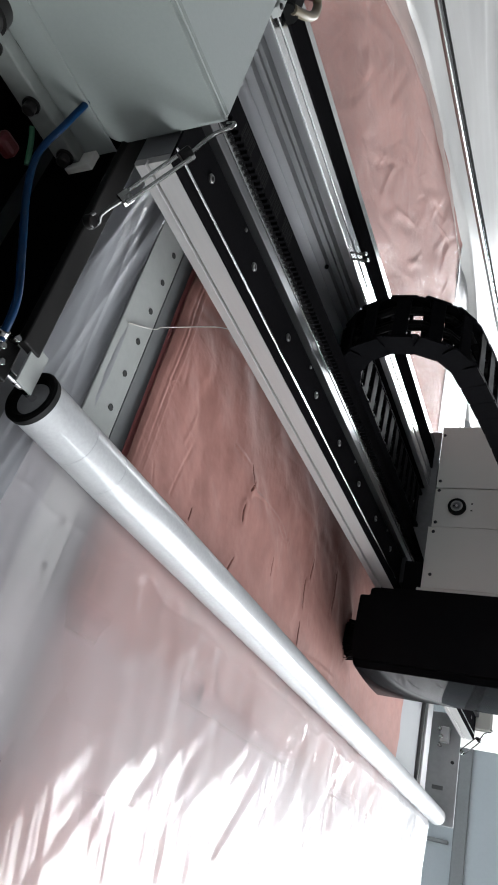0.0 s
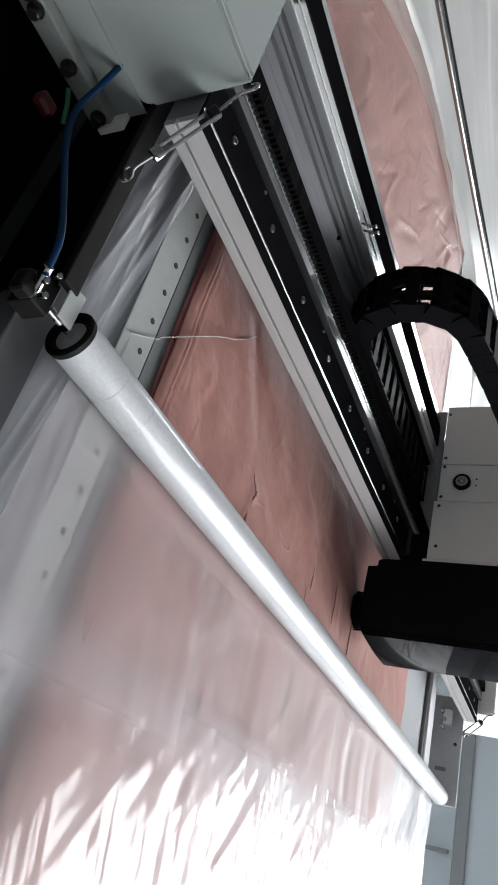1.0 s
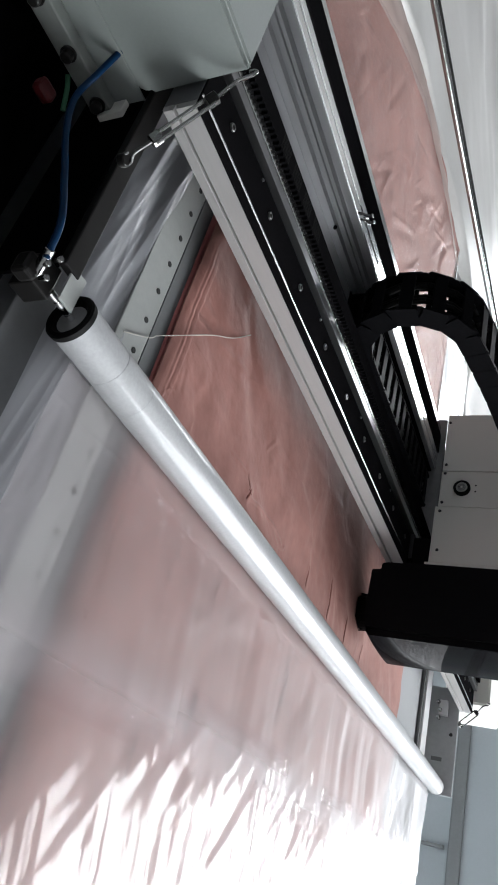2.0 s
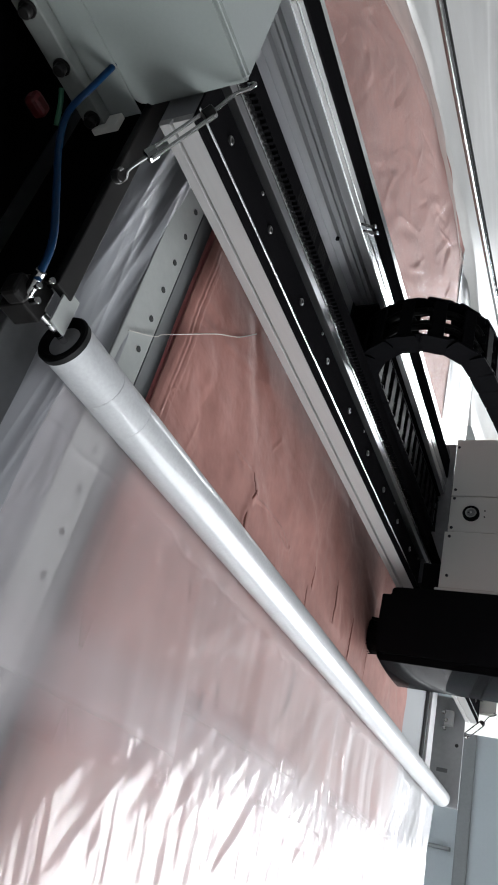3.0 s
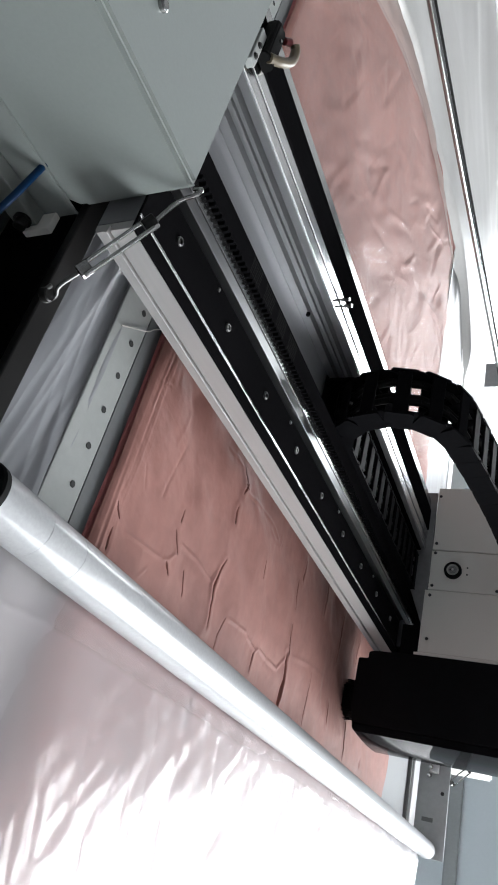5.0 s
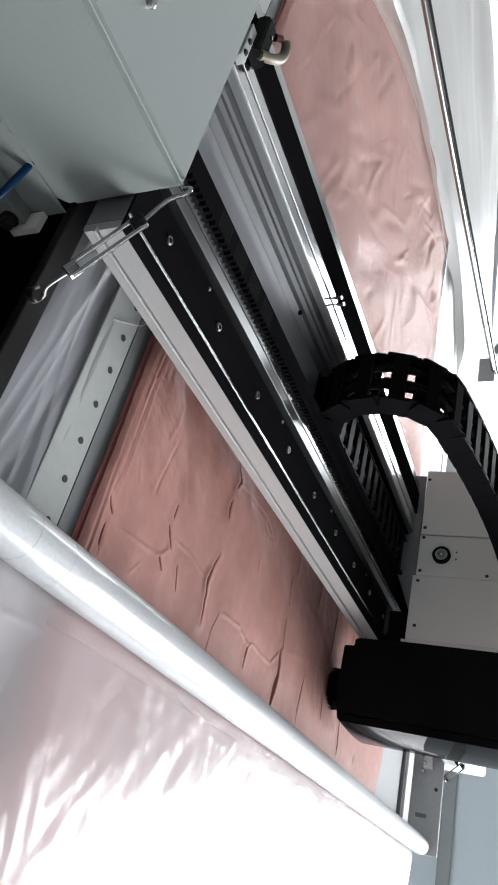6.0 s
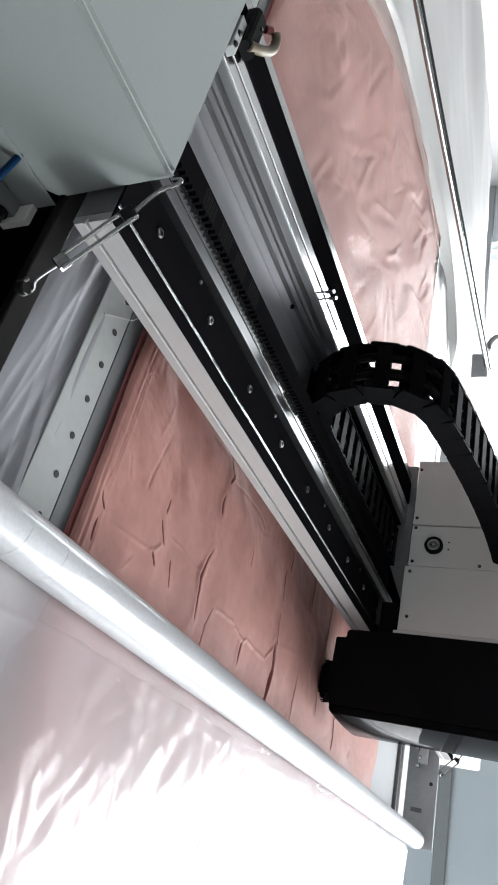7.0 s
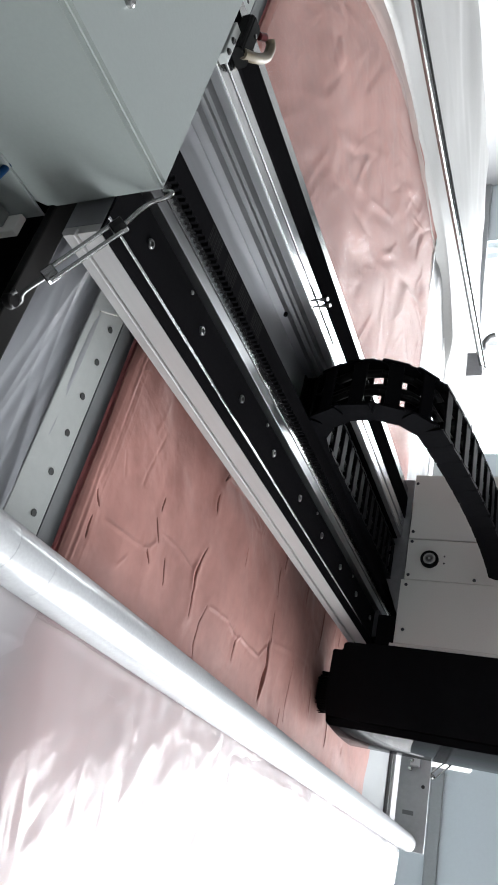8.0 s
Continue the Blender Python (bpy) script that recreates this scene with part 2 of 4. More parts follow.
def bent(points, r, seg=12, steps=8, bm=None):
    """A round wire or hose through points, smoothed."""
    bm = bm or bmesh.new()
    P = [Vector(p) for p in points]
    P = [P[0] * 2 - P[1], *P, P[-1] * 2 - P[-2]]
    line = []
    for i in range(1, len(P) - 2):
        a, b, c, d = P[i - 1:i + 3]
        for k in range(steps):
            t = k / steps
            line.append(0.5 * (2 * b + (c - a) * t + (2 * a - 5 * b + 4 * c - d) * t * t + (3 * b - a - 3 * c + d) * t ** 3))
    line.append(P[-2])
    prev, up = None, Vector((0.3, 0.2, 0.93))
    for i, p in enumerate(line):
        d = (line[min(i + 1, len(line) - 1)] - line[max(i - 1, 0)]).normalized()
        u = (up - d * up.dot(d)).normalized()
        v = d.cross(u)
        up = u
        loop = [bm.verts.new(p + r * (u * math.cos(2 * math.pi * k / seg) + v * math.sin(2 * math.pi * k / seg))) for k in range(seg)]
        if prev:
            for k in range(seg):
                f = bm.faces.new((prev[k], prev[(k + 1) % seg], loop[(k + 1) % seg], loop[k]))
                f.smooth = True
        else:
            bm.faces.new(list(reversed(loop)))
        prev = loop
    bm.faces.new(prev)
    return bm


def part(name, bm, mat, parent=None, label="", smooth=False):
    me = bpy.data.meshes.new(name)
    bm.normal_update()
    if smooth and bm.faces:
        big = max(f.calc_area() for f in bm.faces) * 0.2
        for f in bm.faces:
            f.smooth = f.calc_area() < big
    for e in bm.edges:
        if len(e.link_faces) == 2 and e.calc_face_angle(0) > 0.6:
            e.smooth = False
    bm.to_mesh(me)
    bm.free()
    me.materials.append(mat)
    ob = new(name, me)
    ob.parent = parent
    if label:
        ob["label"] = label
    return ob


def again(ob, m, parent=None):
    """The same mesh once more, as an object of its own."""
    o = ob.copy()
    scene.collection.objects.link(o)
    o.parent = parent or ob.parent
    o.matrix_basis = m
    return o


def thing(name, label, category, m=None, group="", kind=""):
    ob = new(name)
    ob.empty_display_size = 0.1
    if m is not None:
        ob.matrix_basis = m
    return tagged(ob, label, category, group, kind)


def setting(name, bm, mat, label, category):
    return tagged(part(name, bm, mat), label, category, kind="structure")


LATTICE = np.random.RandomState(7).rand(256, 256)


def vnoise(x, y):
    """Smooth noise, 0 to 1, one cell a unit."""
    xi, yi = np.floor(x).astype(int), np.floor(y).astype(int)
    fx, fy = x - xi, y - yi
    fx, fy = fx * fx * (3 - 2 * fx), fy * fy * (3 - 2 * fy)
    g = lambda a, b: LATTICE[a % 256, b % 256]
    return (g(xi, yi) * (1 - fx) + g(xi + 1, yi) * fx) * (1 - fy) + (g(xi, yi + 1) * (1 - fx) + g(xi + 1, yi + 1) * fx) * fy


def sheet(name, xs, ys, height, mat, parent=None, smooth=True, shift=None):
    """A sheet over a grid of xs and ys, raised by height(x, y)."""
    gx, gy = np.meshgrid(xs, ys, indexing="ij")
    gz = height(gx, gy)
    if shift:
        gx, gy = gx + shift(gx, gy), gy
    n, m = len(xs), len(ys)
    co = np.stack([gx, gy, gz], -1).reshape(-1, 3)
    idx = np.arange(n * m).reshape(n, m)
    fc = np.stack([idx[:-1, :-1], idx[1:, :-1], idx[1:, 1:], idx[:-1, 1:]], -1).reshape(-1, 4)
    me = bpy.data.meshes.new(name)
    me.from_pydata(co.tolist(), [], fc.tolist())
    me.polygons.foreach_set("use_smooth", [smooth] * len(fc))
    me.materials.append(mat)
    me.update()
    ob = new(name, me)
    ob.parent = parent
    return ob


# ---- room ----
RX0, RX1, RY0, RY1, RZ = -3.5, XW, -6.0, 6.5, 5.6
setting("floor", boxed(RX0, RX1 + 0.3, RY0, RY1, -0.1, 0), M_FLOOR, "smooth grey epoxy workshop floor", "floor")
setting("ceiling", boxed(RX0, RX1 + 0.3, RY0, RY1, RZ, RZ + 0.15), M_CEIL, "plain dim grey workshop ceiling", "ceiling")
setting("wall_west", boxed(RX0 - 0.2, RX0, RY0, RY1, 0, RZ), M_CEIL, "plain dim grey workshop wall", "wall")
setting("wall_south", boxed(RX0, RX1 + 0.3, RY0 - 0.2, RY0, 0, RZ), M_WALL, "plain off-white workshop wall", "wall")
setting("wall_north", boxed(RX0, RX1 + 0.3, RY1, RY1 + 0.2, 0, RZ), M_WALL, "plain off-white workshop wall", "wall")
bm = bmesh.new()
for y0, y1, z0, z1 in ((RY0, W1[0], 0, RZ), (W1[0], W1[1], 0, W1[2]), (W1[0], W1[1], W1[3], RZ), (W1[1], W2[0], 0, RZ), (W2[0], W2[1], 0, W2[2]), (W2[0], W2[1], W2[3], RZ), (W2[1], RY1, 0, RZ)):
    box(bm, XW, XW + 0.25, y0, y1, z0, z1)
setting("wall_east", bm, M_EAST, "pale blue-grey wall with two large bright window openings", "wall")


def window(name, y0, y1, z0, z1, bays):
    w = thing(name, "large daylit window with slim white frame", "window", pose(XW + 0.12, y0, z0), kind="structure")
    b, h = y1 - y0, z1 - z0
    for i in range(bays + 1):
        y = b * i / bays
        part("mullion", boxed(-0.03, 0.03, max(0, y - 0.03), min(b, y + 0.03), 0, h, 0.004), M_FRAME, w)
    for z in (0.03, h - 0.03):
        part("rail", boxed(-0.028, 0.028, 0.03, b - 0.03, z - 0.03, z + 0.03, 0.004), M_FRAME, w)


bm = boxed(XW - 0.03, XW - 0.001, RY0, RY1, 0.495, 0.585, 0.012)
setting("baseboard", bm, M_PLATE, "grey cable trunking along the wall", "trunking")
tagged(part("wall_bracket", boxed(XW - 0.04, XW - 0.002, -0.145, -0.120, 0.32, 0.47, 0.006), M_PLATE), "small dark steel bracket on the wall", "bracket")
setting("backdrop", boxed(11.0, 11.1, -25, 25, -3, 14), M_SKYGLOW, "bright overcast sky outside the windows", "sky")
window("window_1", *W1, 4)
window("window_2", *W2, 2)

# ---- cutting table ----
ZF, ZS = Z - 0.115, Z - 0.130  # top of the fabric; top of the side strips
TY0, TY1 = -2.6, 3.5
table = thing("cutting_table", "long fabric cutting table with pale side rails and grey covers", "cutting table", pose(0, 0, 0))
part("bristle_bed", boxed(0.186, 2.06, TY0, TY1, Z - 0.20, Z - 0.141), M_BED, table, "white bristle cutting bed")
rail = part("side_rail", boxed(0.092, 0.1495, TY0, TY1, Z - 0.155, ZS, 0.0015), M_STRIP, table, "pale grey-green side rail with a row of drilled holes")
part("edge_strip", boxed(0.1498, 0.186, TY0, TY1, Z - 0.16, ZS + 0.0005, 0.0004), M_DKSTRIP, table, "dark grey edge strip")
part("side_cover", boxed(-0.032, 0.091, TY0, TY1, Z - 0.19, Z - 0.152, 0.002), M_DKSTRIP, table, "dull grey side profile")
part("side_panel", boxed(-0.012, 0.06, TY0, TY1, 0.12, Z - 0.19, 0.003), M_DARK, table, "dark steel side panel")
hole = part("screw_hole", turned(bmesh.new(), (0, 0, -0.002), (0, 0, 0.0006), ((0, 0.0036), (1, 0.0042)), 12), M_HOLE, rail)
for k in range(-30, 30):
    y = -0.0045 - 0.04944 * k
    (again(hole, pose(0.1325, y, ZS), rail) if k != -30 else hole).matrix_basis = pose(0.1325, y, ZS)
part("far_bed_margin", boxed(2.062, 2.074, TY0, TY1, Z - 0.20, ZS, 0.002), M_DKSTRIP, table)
part("far_rail", boxed(2.076, 2.16, TY0, TY1, Z - 0.20, ZS + 0.008, 0.004), M_FRAME, table, "bright aluminium far side rail")
part("far_rail", boxed(2.164, 2.22, TY0, TY1, Z - 0.22, ZS - 0.004, 0.003), M_STRIP, table)
part("far_gap", boxed(2.222, 2.262, TY0, TY1, Z - 0.34, Z - 0.29, 0.003), M_DARK, table)
part("far_cover", boxed(2.264, 2.50, TY0, TY1, Z - 0.30, Z - 0.27, 0.004), M_TABLE, table, "blue-grey far side cover")
part("far_panel", boxed(2.40, 2.44, TY0, TY1, 0.1, Z - 0.30, 0.004), M_TABLE, table)
for x in (0.2, 2.1):
    for y in (-2.3, -0.2, 1.6, 3.2):
        part("leg", boxed(x - 0.04, x + 0.04, y - 0.04, y + 0.04, 0, Z - 0.2, 0.004), M_DARK, table)

# ---- fabric ----
CUTS = []


def cut(width, depth, *points):
    """A cut through the upper plies that gapes in the middle; width is the half gape."""
    CUTS.append((width, depth, points))


FINE, OPEN, WIDE = 0.0006, 0.0012, 0.0021
cut(FINE, 0.008, (0.199, -0.284), (0.203, -0.292), (0.212, -0.300))
cut(FINE, 0.009, (0.205, -0.315), (0.204, -0.328), (0.205, -0.342))
cut(FINE, 0.009, (0.337, -0.220), (0.338, -0.228), (0.337, -0.240))
cut(FINE, 0.010, (0.330, -0.253), (0.339, -0.265), (0.351, -0.279))
cut(OPEN, 0.012, (0.471, -0.140), (0.473, -0.152), (0.478, -0.166))
cut(OPEN, 0.016, (0.479, -0.226), (0.470, -0.253), (0.466, -0.273), (0.471, -0.295), (0.478, -0.331))
cut(WIDE, 0.016, (0.469, -0.262), (0.466, -0.273), (0.469, -0.286))
cut(FINE, 0.010, (0.527, -0.297), (0.517, -0.325), (0.516, -0.358), (0.530, -0.391), (0.586, -0.451))
cut(OPEN, 0.016, (0.654, -0.304), (0.653, -0.319), (0.654, -0.339))
cut(0.0062, 0.022, (0.796, -0.260), (0.805, -0.282), (0.812, -0.303), (0.810, -0.333), (0.797, -0.364))
cut(FINE, 0.009, (0.790, -0.205), (0.797, -0.235), (0.805, -0.262))
cut(FINE, 0.009, (0.783, -0.126), (0.785, -0.153), (0.789, -0.182))
cut(WIDE, 0.016, (1.075, -0.073), (1.076, -0.124), (1.075, -0.184))
cut(OPEN, 0.014, (1.077, -0.271), (1.082, -0.314))
cut(WIDE, 0.016, (1.217, -0.272), (1.223, -0.310), (1.226, -0.350))
cut(FINE, 0.009, (0.931, -0.250), (0.937, -0.319), (0.940, -0.366))
cut(FINE, 0.008, (0.612, -0.162), (0.622, -0.192))
cut(FINE, 0.007, (0.328, -0.299), (0.342, -0.312))
cut(FINE, 0.008, (0.380, -0.288), (0.395, -0.320))
cut(FINE, 0.010, (0.474, -0.097), (0.481, -0.100), (0.488, -0.101))
cut(FINE, 0.010, (0.463, -0.074), (0.477, -0.097))
cut(OPEN, 0.014, (0.483, -0.093), (0.474, -0.114))
cut(OPEN, 0.014, (0.799, -0.078), (0.799, -0.121))
cut(WIDE, 0.016, (0.941, -0.044), (0.942, -0.092), (0.938, -0.134))
cut(0.0048, 0.018, (0.487, -0.405), (0.491, -0.434), (0.482, -0.470))
cut(OPEN, 0.014, (0.666, -0.393), (0.670, -0.428), (0.663, -0.462))
cut(OPEN, 0.012, (0.202, -0.424), (0.203, -0.447))
cut(FINE, 0.010, (0.917, -0.349), (0.917, -0.396))
cut(OPEN, 0.012, (0.377, -0.490), (0.380, -0.552))
cut(FINE, 0.008, (0.277, -0.446), (0.284, -0.480))
cut(OPEN, 0.014, (1.360, -0.250), (1.366, -0.330))
cut(FINE, 0.010, (1.230, -0.080), (1.228, -0.170))
CREASES = []


def crease(x0, y0, x1, y1, height=0.0012, width=0.0034):
    CREASES.append((x0, y0, x1, y1, height, width))


def fold(height, width, *points):
    """A crease along a bent line."""
    for a, b in zip(points, points[1:]):
        crease(*a, *b, height, width)


fold(0.0008, 0.0028, (0.198, -0.151), (0.201, -0.126), (0.202, -0.111), (0.209, -0.104), (0.221, -0.101))
fold(-0.0009, 0.0036, (0.297, -0.146), (0.285, -0.186), (0.278, -0.214), (0.277, -0.235))
fold(0.0011, 0.0050, (0.284, -0.099), (0.277, -0.139), (0.272, -0.161))
fold(-0.0008, 0.0030, (0.200, -0.255), (0.198, -0.278))
fold(-0.0007, 0.0030, (0.221, -0.216), (0.239, -0.248))
fold(0.0012, 0.0036, (0.229, -0.308), (0.271, -0.305), (0.318, -0.300), (0.332, -0.296), (0.345, -0.280))
fold(0.0012, 0.0036, (0.351, -0.262), (0.404, -0.261), (0.462, -0.272))
fold(0.0009, 0.0030, (0.271, -0.347), (0.294, -0.322))
fold(0.0019, 0.0034, (0.614, -0.294), (0.634, -0.298), (0.656, -0.304), (0.669, -0.296), (0.714, -0.298), (0.766, -0.298), (0.796, -0.266))
fold(0.0015, 0.0040, (0.608, -0.108), (0.636, -0.114), (0.663, -0.110), (0.670, -0.101))
fold(0.0013, 0.0036, (0.533, -0.295), (0.571, -0.294), (0.607, -0.290))
fold(0.0016, 0.0036, (0.487, -0.105), (0.560, -0.093), (0.619, -0.096), (0.655, -0.106))
fold(0.0014, 0.0050, (0.807, -0.259), (0.920, -0.242), (1.035, -0.235))
fold(0.0012, 0.0036, (0.393, -0.078), (0.422, -0.078), (0.456, -0.078))
fold(0.0012, 0.0080, (0.175, 0.014), (0.263, 0.027), (0.381, 0.055), (0.445, 0.076))
fold(0.0010, 0.0050, (0.506, -0.005), (0.532, 0.033))
fold(-0.0008, 0.0050, (0.222, -0.054), (0.231, -0.099))
fold(0.0012, 0.0090, (0.649, -0.024), (0.771, -0.024), (0.825, -0.046))
pick = random.Random(11)
for k in range(46):  # soft dents between the cuts
    x, y, a = pick.uniform(0.2, 1.25), pick.uniform(-0.6, 0.08), pick.choice((0.1, 1.35, 1.6, 2.7)) + pick.uniform(-0.35, 0.35)
    n = pick.uniform(0.015, 0.045)
    crease(x - n * math.cos(a), y - n * math.sin(a), x + n * math.cos(a), y + n * math.sin(a), pick.uniform(-0.0012, 0.0014), pick.uniform(0.007, 0.016))
for k in range(120):  # soft rumples behind the beam
    x, y, a = pick.uniform(0.2, 1.6), pick.uniform(0.42, 1.6), pick.gauss(1.0, 0.45)
    n = pick.uniform(0.06, 0.16)
    crease(x - n * math.cos(a), y - n * math.sin(a), x + n * math.cos(a), y + n * math.sin(a), pick.choice((-1, 1, 1)) * pick.uniform(0.0010, 0.0030), pick.uniform(0.009, 0.024))

for k in range(150):  # fine wrinkles among them
    x, y, a = pick.uniform(0.2, 1.6), pick.uniform(0.36, 1.35), pick.gauss(1.1, 0.5)
    n = pick.uniform(0.03, 0.09)
    crease(x - n * math.cos(a), y - n * math.sin(a), x + n * math.cos(a), y + n * math.sin(a), pick.choice((-1, 1, 1)) * pick.uniform(0.0004, 0.0010), pick.uniform(0.005, 0.009))


def along(x, y, a):
    """Distance from a line from end to end, and the share of the way along it."""
    x0, y0, x1, y1 = a[:4]
    dx, dy = x1 - x0, y1 - y0
    n = math.hypot(dx, dy)
    s = ((x - x0) * dx + (y - y0) * dy) / (n * n)
    return np.abs((x - x0) * dy - (y - y0) * dx) / n + np.maximum(0, np.abs(s - 0.5) - 0.5) * n * 1.5, s


def around(x, y, line, pad):
    """Which places lie near a line."""
    xs, ys = [q[0] for q in line], [q[1] for q in line]
    return (x > min(xs) - pad) & (x < max(xs) + pad) & (y > min(ys) - pad) & (y < max(ys) + pad)


def pieces(x, y, size, seed):
    """Cut pieces: how far it is to the nearest seam, and a height and slope for each piece."""
    gx, gy = np.floor(x / size).astype(int), np.floor(y / size).astype(int)
    f1, f2 = np.full(x.shape, 9.0), np.full(x.shape, 9.0)
    tilt = np.zeros(x.shape)
    for i in (-1, 0, 1):
        for j in (-1, 0, 1):
            cx, cy = gx + i, gy + j
            px = (cx + 0.15 + 0.7 * LATTICE[(cx + seed) % 256, cy % 256]) * size
            py = (cy + 0.15 + 0.7 * LATTICE[(cx + seed) % 256, (cy + 90) % 256]) * size
            d = np.hypot(x - px, y - py)
            a, b = LATTICE[(cx + seed + 40) % 256, cy % 256] - 0.5, LATTICE[(cx + seed + 80) % 256, cy % 256] - 0.5
            t = (x - px) * a * 0.05 + (y - py) * b * 0.05
            near = d < f1
            f2 = np.where(near, f1, np.minimum(f2, d))
            tilt = np.where(near, t, tilt)
            f1 = np.where(near, d, f1)
    return f2 - f1, tilt


def cloth_height(x, y):
    w = 0.012 * (vnoise(x * 16, y * 16 + 7) - 0.5)
    seam, tilt = pieces(x * 0.9 + w, y * 1.15 + w + x * 0.2, 0.145, 5)
    near = np.clip((0.5 - y) / 0.2, 0, 1) * (1 - 0.7 * np.clip((y + 0.02) / 0.07, 0, 1) * np.clip((x - 0.35) / 0.2, 0, 1))
    z = 0.006 * (vnoise(x * 7 + 3, y * 9) - 0.5) + near * (0.0052 * (vnoise(x * 18 + y * 14, y * 12 - x * 7) - 0.5) + 0.0017 * (vnoise(x * 45 + y * 30, y * 34 - x * 20) - 0.5) * vnoise(x * 9, y * 9 + 20) + 0.00028 * (vnoise(x * 130 + y * 60, y * 90 - x * 40) - 0.5))
    close = np.clip((0.35 - y) / 0.2, 0, 1)
    z = z + close * (tilt * np.clip(seam / 0.05, 0, 1) ** 2 * (3 - 2 * np.clip(seam / 0.05, 0, 1)) - 0.00012 * np.exp(-(seam / 0.0035) ** 2) * vnoise(x * 14, y * 14 + 60))
    for half, deep, line in CUTS:
        total = sum(math.dist(a, b) for a, b in zip(line, line[1:]))
        m = around(x, y, line, 0.03)
        if not m.any():
            continue
        px, py = x[m], y[m]
        px, py = px + 0.0016 * (vnoise(px * 60, py * 60 + 5) - 0.5), py
        gone, d, s = 0.0, np.full(px.shape, 9.0), np.zeros(px.shape)
        for a, b in zip(line, line[1:]):
            n = math.dist(a, b)
            u = np.clip(((px - a[0]) * (b[0] - a[0]) + (py - a[1]) * (b[1] - a[1])) / (n * n), 0, 1)
            e = np.hypot(px - a[0] - u * (b[0] - a[0]), py - a[1] - u * (b[1] - a[1]))
            s = np.where(e < d, (gone + u * n) / total, s)
            d = np.minimum(d, e)
            gone += n
        w = half * np.clip(1 - np.abs(2 * s - 1) ** 3, 0, 1) * (0.7 + 0.6 * vnoise(s * 4 + line[0][0] * 90, s * 0 + 3.0)) + 0.0003
        z[m] += (0.0011 if half > FINE else 0.0004) * np.exp(-((d - half - 0.004) / 0.006) ** 2) - deep * np.exp(-(d / w) ** 4)
    for a in CREASES:
        m = around(x, y, ((a[0], a[1]), (a[2], a[3])), 9 * a[5])
        if m.any():
            d, s = along(x[m], y[m], a)
            k = np.exp(-np.maximum(0, np.abs(s - 0.5) - 0.3) ** 2 * 40)
            z[m] += k * (a[4] * np.exp(-(d / a[5]) ** 2) - 0.6 * a[4] * np.exp(-(d / (3 * a[5])) ** 2))
    far = np.clip((y - 0.3) / 0.4, 0, 1)
    wx, wy = x + 0.08 * vnoise(x * 6, y * 6), y + 0.08 * vnoise(x * 6 + 31, y * 6 + 11)
    z = z + far * (0.014 * (vnoise(wx * 4 + wy * 2, wy * 3 + 5) - 0.5) + 0.012 * (vnoise(wx * 9 - wy * 5 + 9, wy * 6) - 0.5) * vnoise(wx * 3 + 40, wy * 3) + 0.004 * (vnoise(wx * 22 + wy * 16, wy * 13) - 0.5) * vnoise(wx * 4 + 70, wy * 4) ** 2)
    edge = np.clip((x - 0.1785) / 0.028, 0, 1)
    lip = np.clip((0.222 - x) / 0.03, 0, 1) * close  # the plies' edges show through as ridges
    z = z + lip * (0.0022 * (vnoise(x * 260 + 0.9 * vnoise(x * 20, y * 9), y * 2.2 + 9) - 0.5) + 0.0012 * (vnoise(x * 80, y * 5 + 40) - 0.5))
    return ZF + z * (0.4 + 0.6 * edge) - 0.0058 * (1 - edge) ** 2.2


stack = thing("fabric_stack", "stack of dusty pink fabric plies with cut pattern lines", "fabric")
XC, YC = 0.1785, -0.75
sheet("top_ply", np.linspace(XC, 0.70, 900), np.linspace(-0.56, 0.14, 720), cloth_height, M_PINK, stack)
sheet("top_ply", np.linspace(0.70, 1.30, 640), np.linspace(-0.56, 0.14, 300), cloth_height, M_PINK, stack)
sheet("top_ply", np.linspace(XC, 1.30, 300), np.linspace(YC, -0.56, 60), cloth_height, M_PINK, stack)
sheet("top_ply", np.linspace(1.30, 1.665, 45), np.linspace(YC, 0.14, 90), cloth_height, M_PINK, stack)
sheet("top_ply", np.linspace(XC, 1.665, 520), np.linspace(0.14, 1.75, 520), cloth_height, M_PINK, stack)
sheet("top_ply", np.linspace(XC, 1.665, 120), np.linspace(-2.4, YC, 130), cloth_height, M_PINK, stack)
for k in range(4):  # each ply lies a little further back than the one below
    z = Z - 0.1342 + 0.0019 * k
    ys = np.linspace(-2.4, 1.75, 620)
    bm = bmesh.new()
    rows = []
    for y in ys:
        e = 0.1745 + 0.0012 * k + 0.0030 * (float(vnoise(np.array(y * 9.0 + 5 * k), np.array(k * 3.3))) - 0.5) + 0.0016 * (float(vnoise(np.array(y * 38.0 + 3 * k), np.array(k * 1.7))) - 0.5)
        rows.append([bm.verts.new(p) for p in ((e + 0.0008, y, z), (e, y, z + 0.0009), (e + 0.0003, y, z + 0.0019), (e + 0.0014, y, z + 0.0024), (e + 0.012, y, z + 0.0024))])
    for p, q in zip(rows, rows[1:]):
        for i in range(4):
            bm.faces.new((p[i], p[i + 1], q[i + 1], q[i])).smooth = True
    part("ply", bm, M_PLY, stack)
bm = bmesh.new()
box(bm, 1.655, 1.667, -2.4, 1.75, Z - 0.14, ZF - 0.006, 0.002)
part("ply", bm, M_PINK, stack)
part("ply", boxed(0.18, 1.66, 1.745, 1.757, Z - 0.14, ZF - 0.006, 0.002), M_PINK, stack)

# ---- plastic film ----


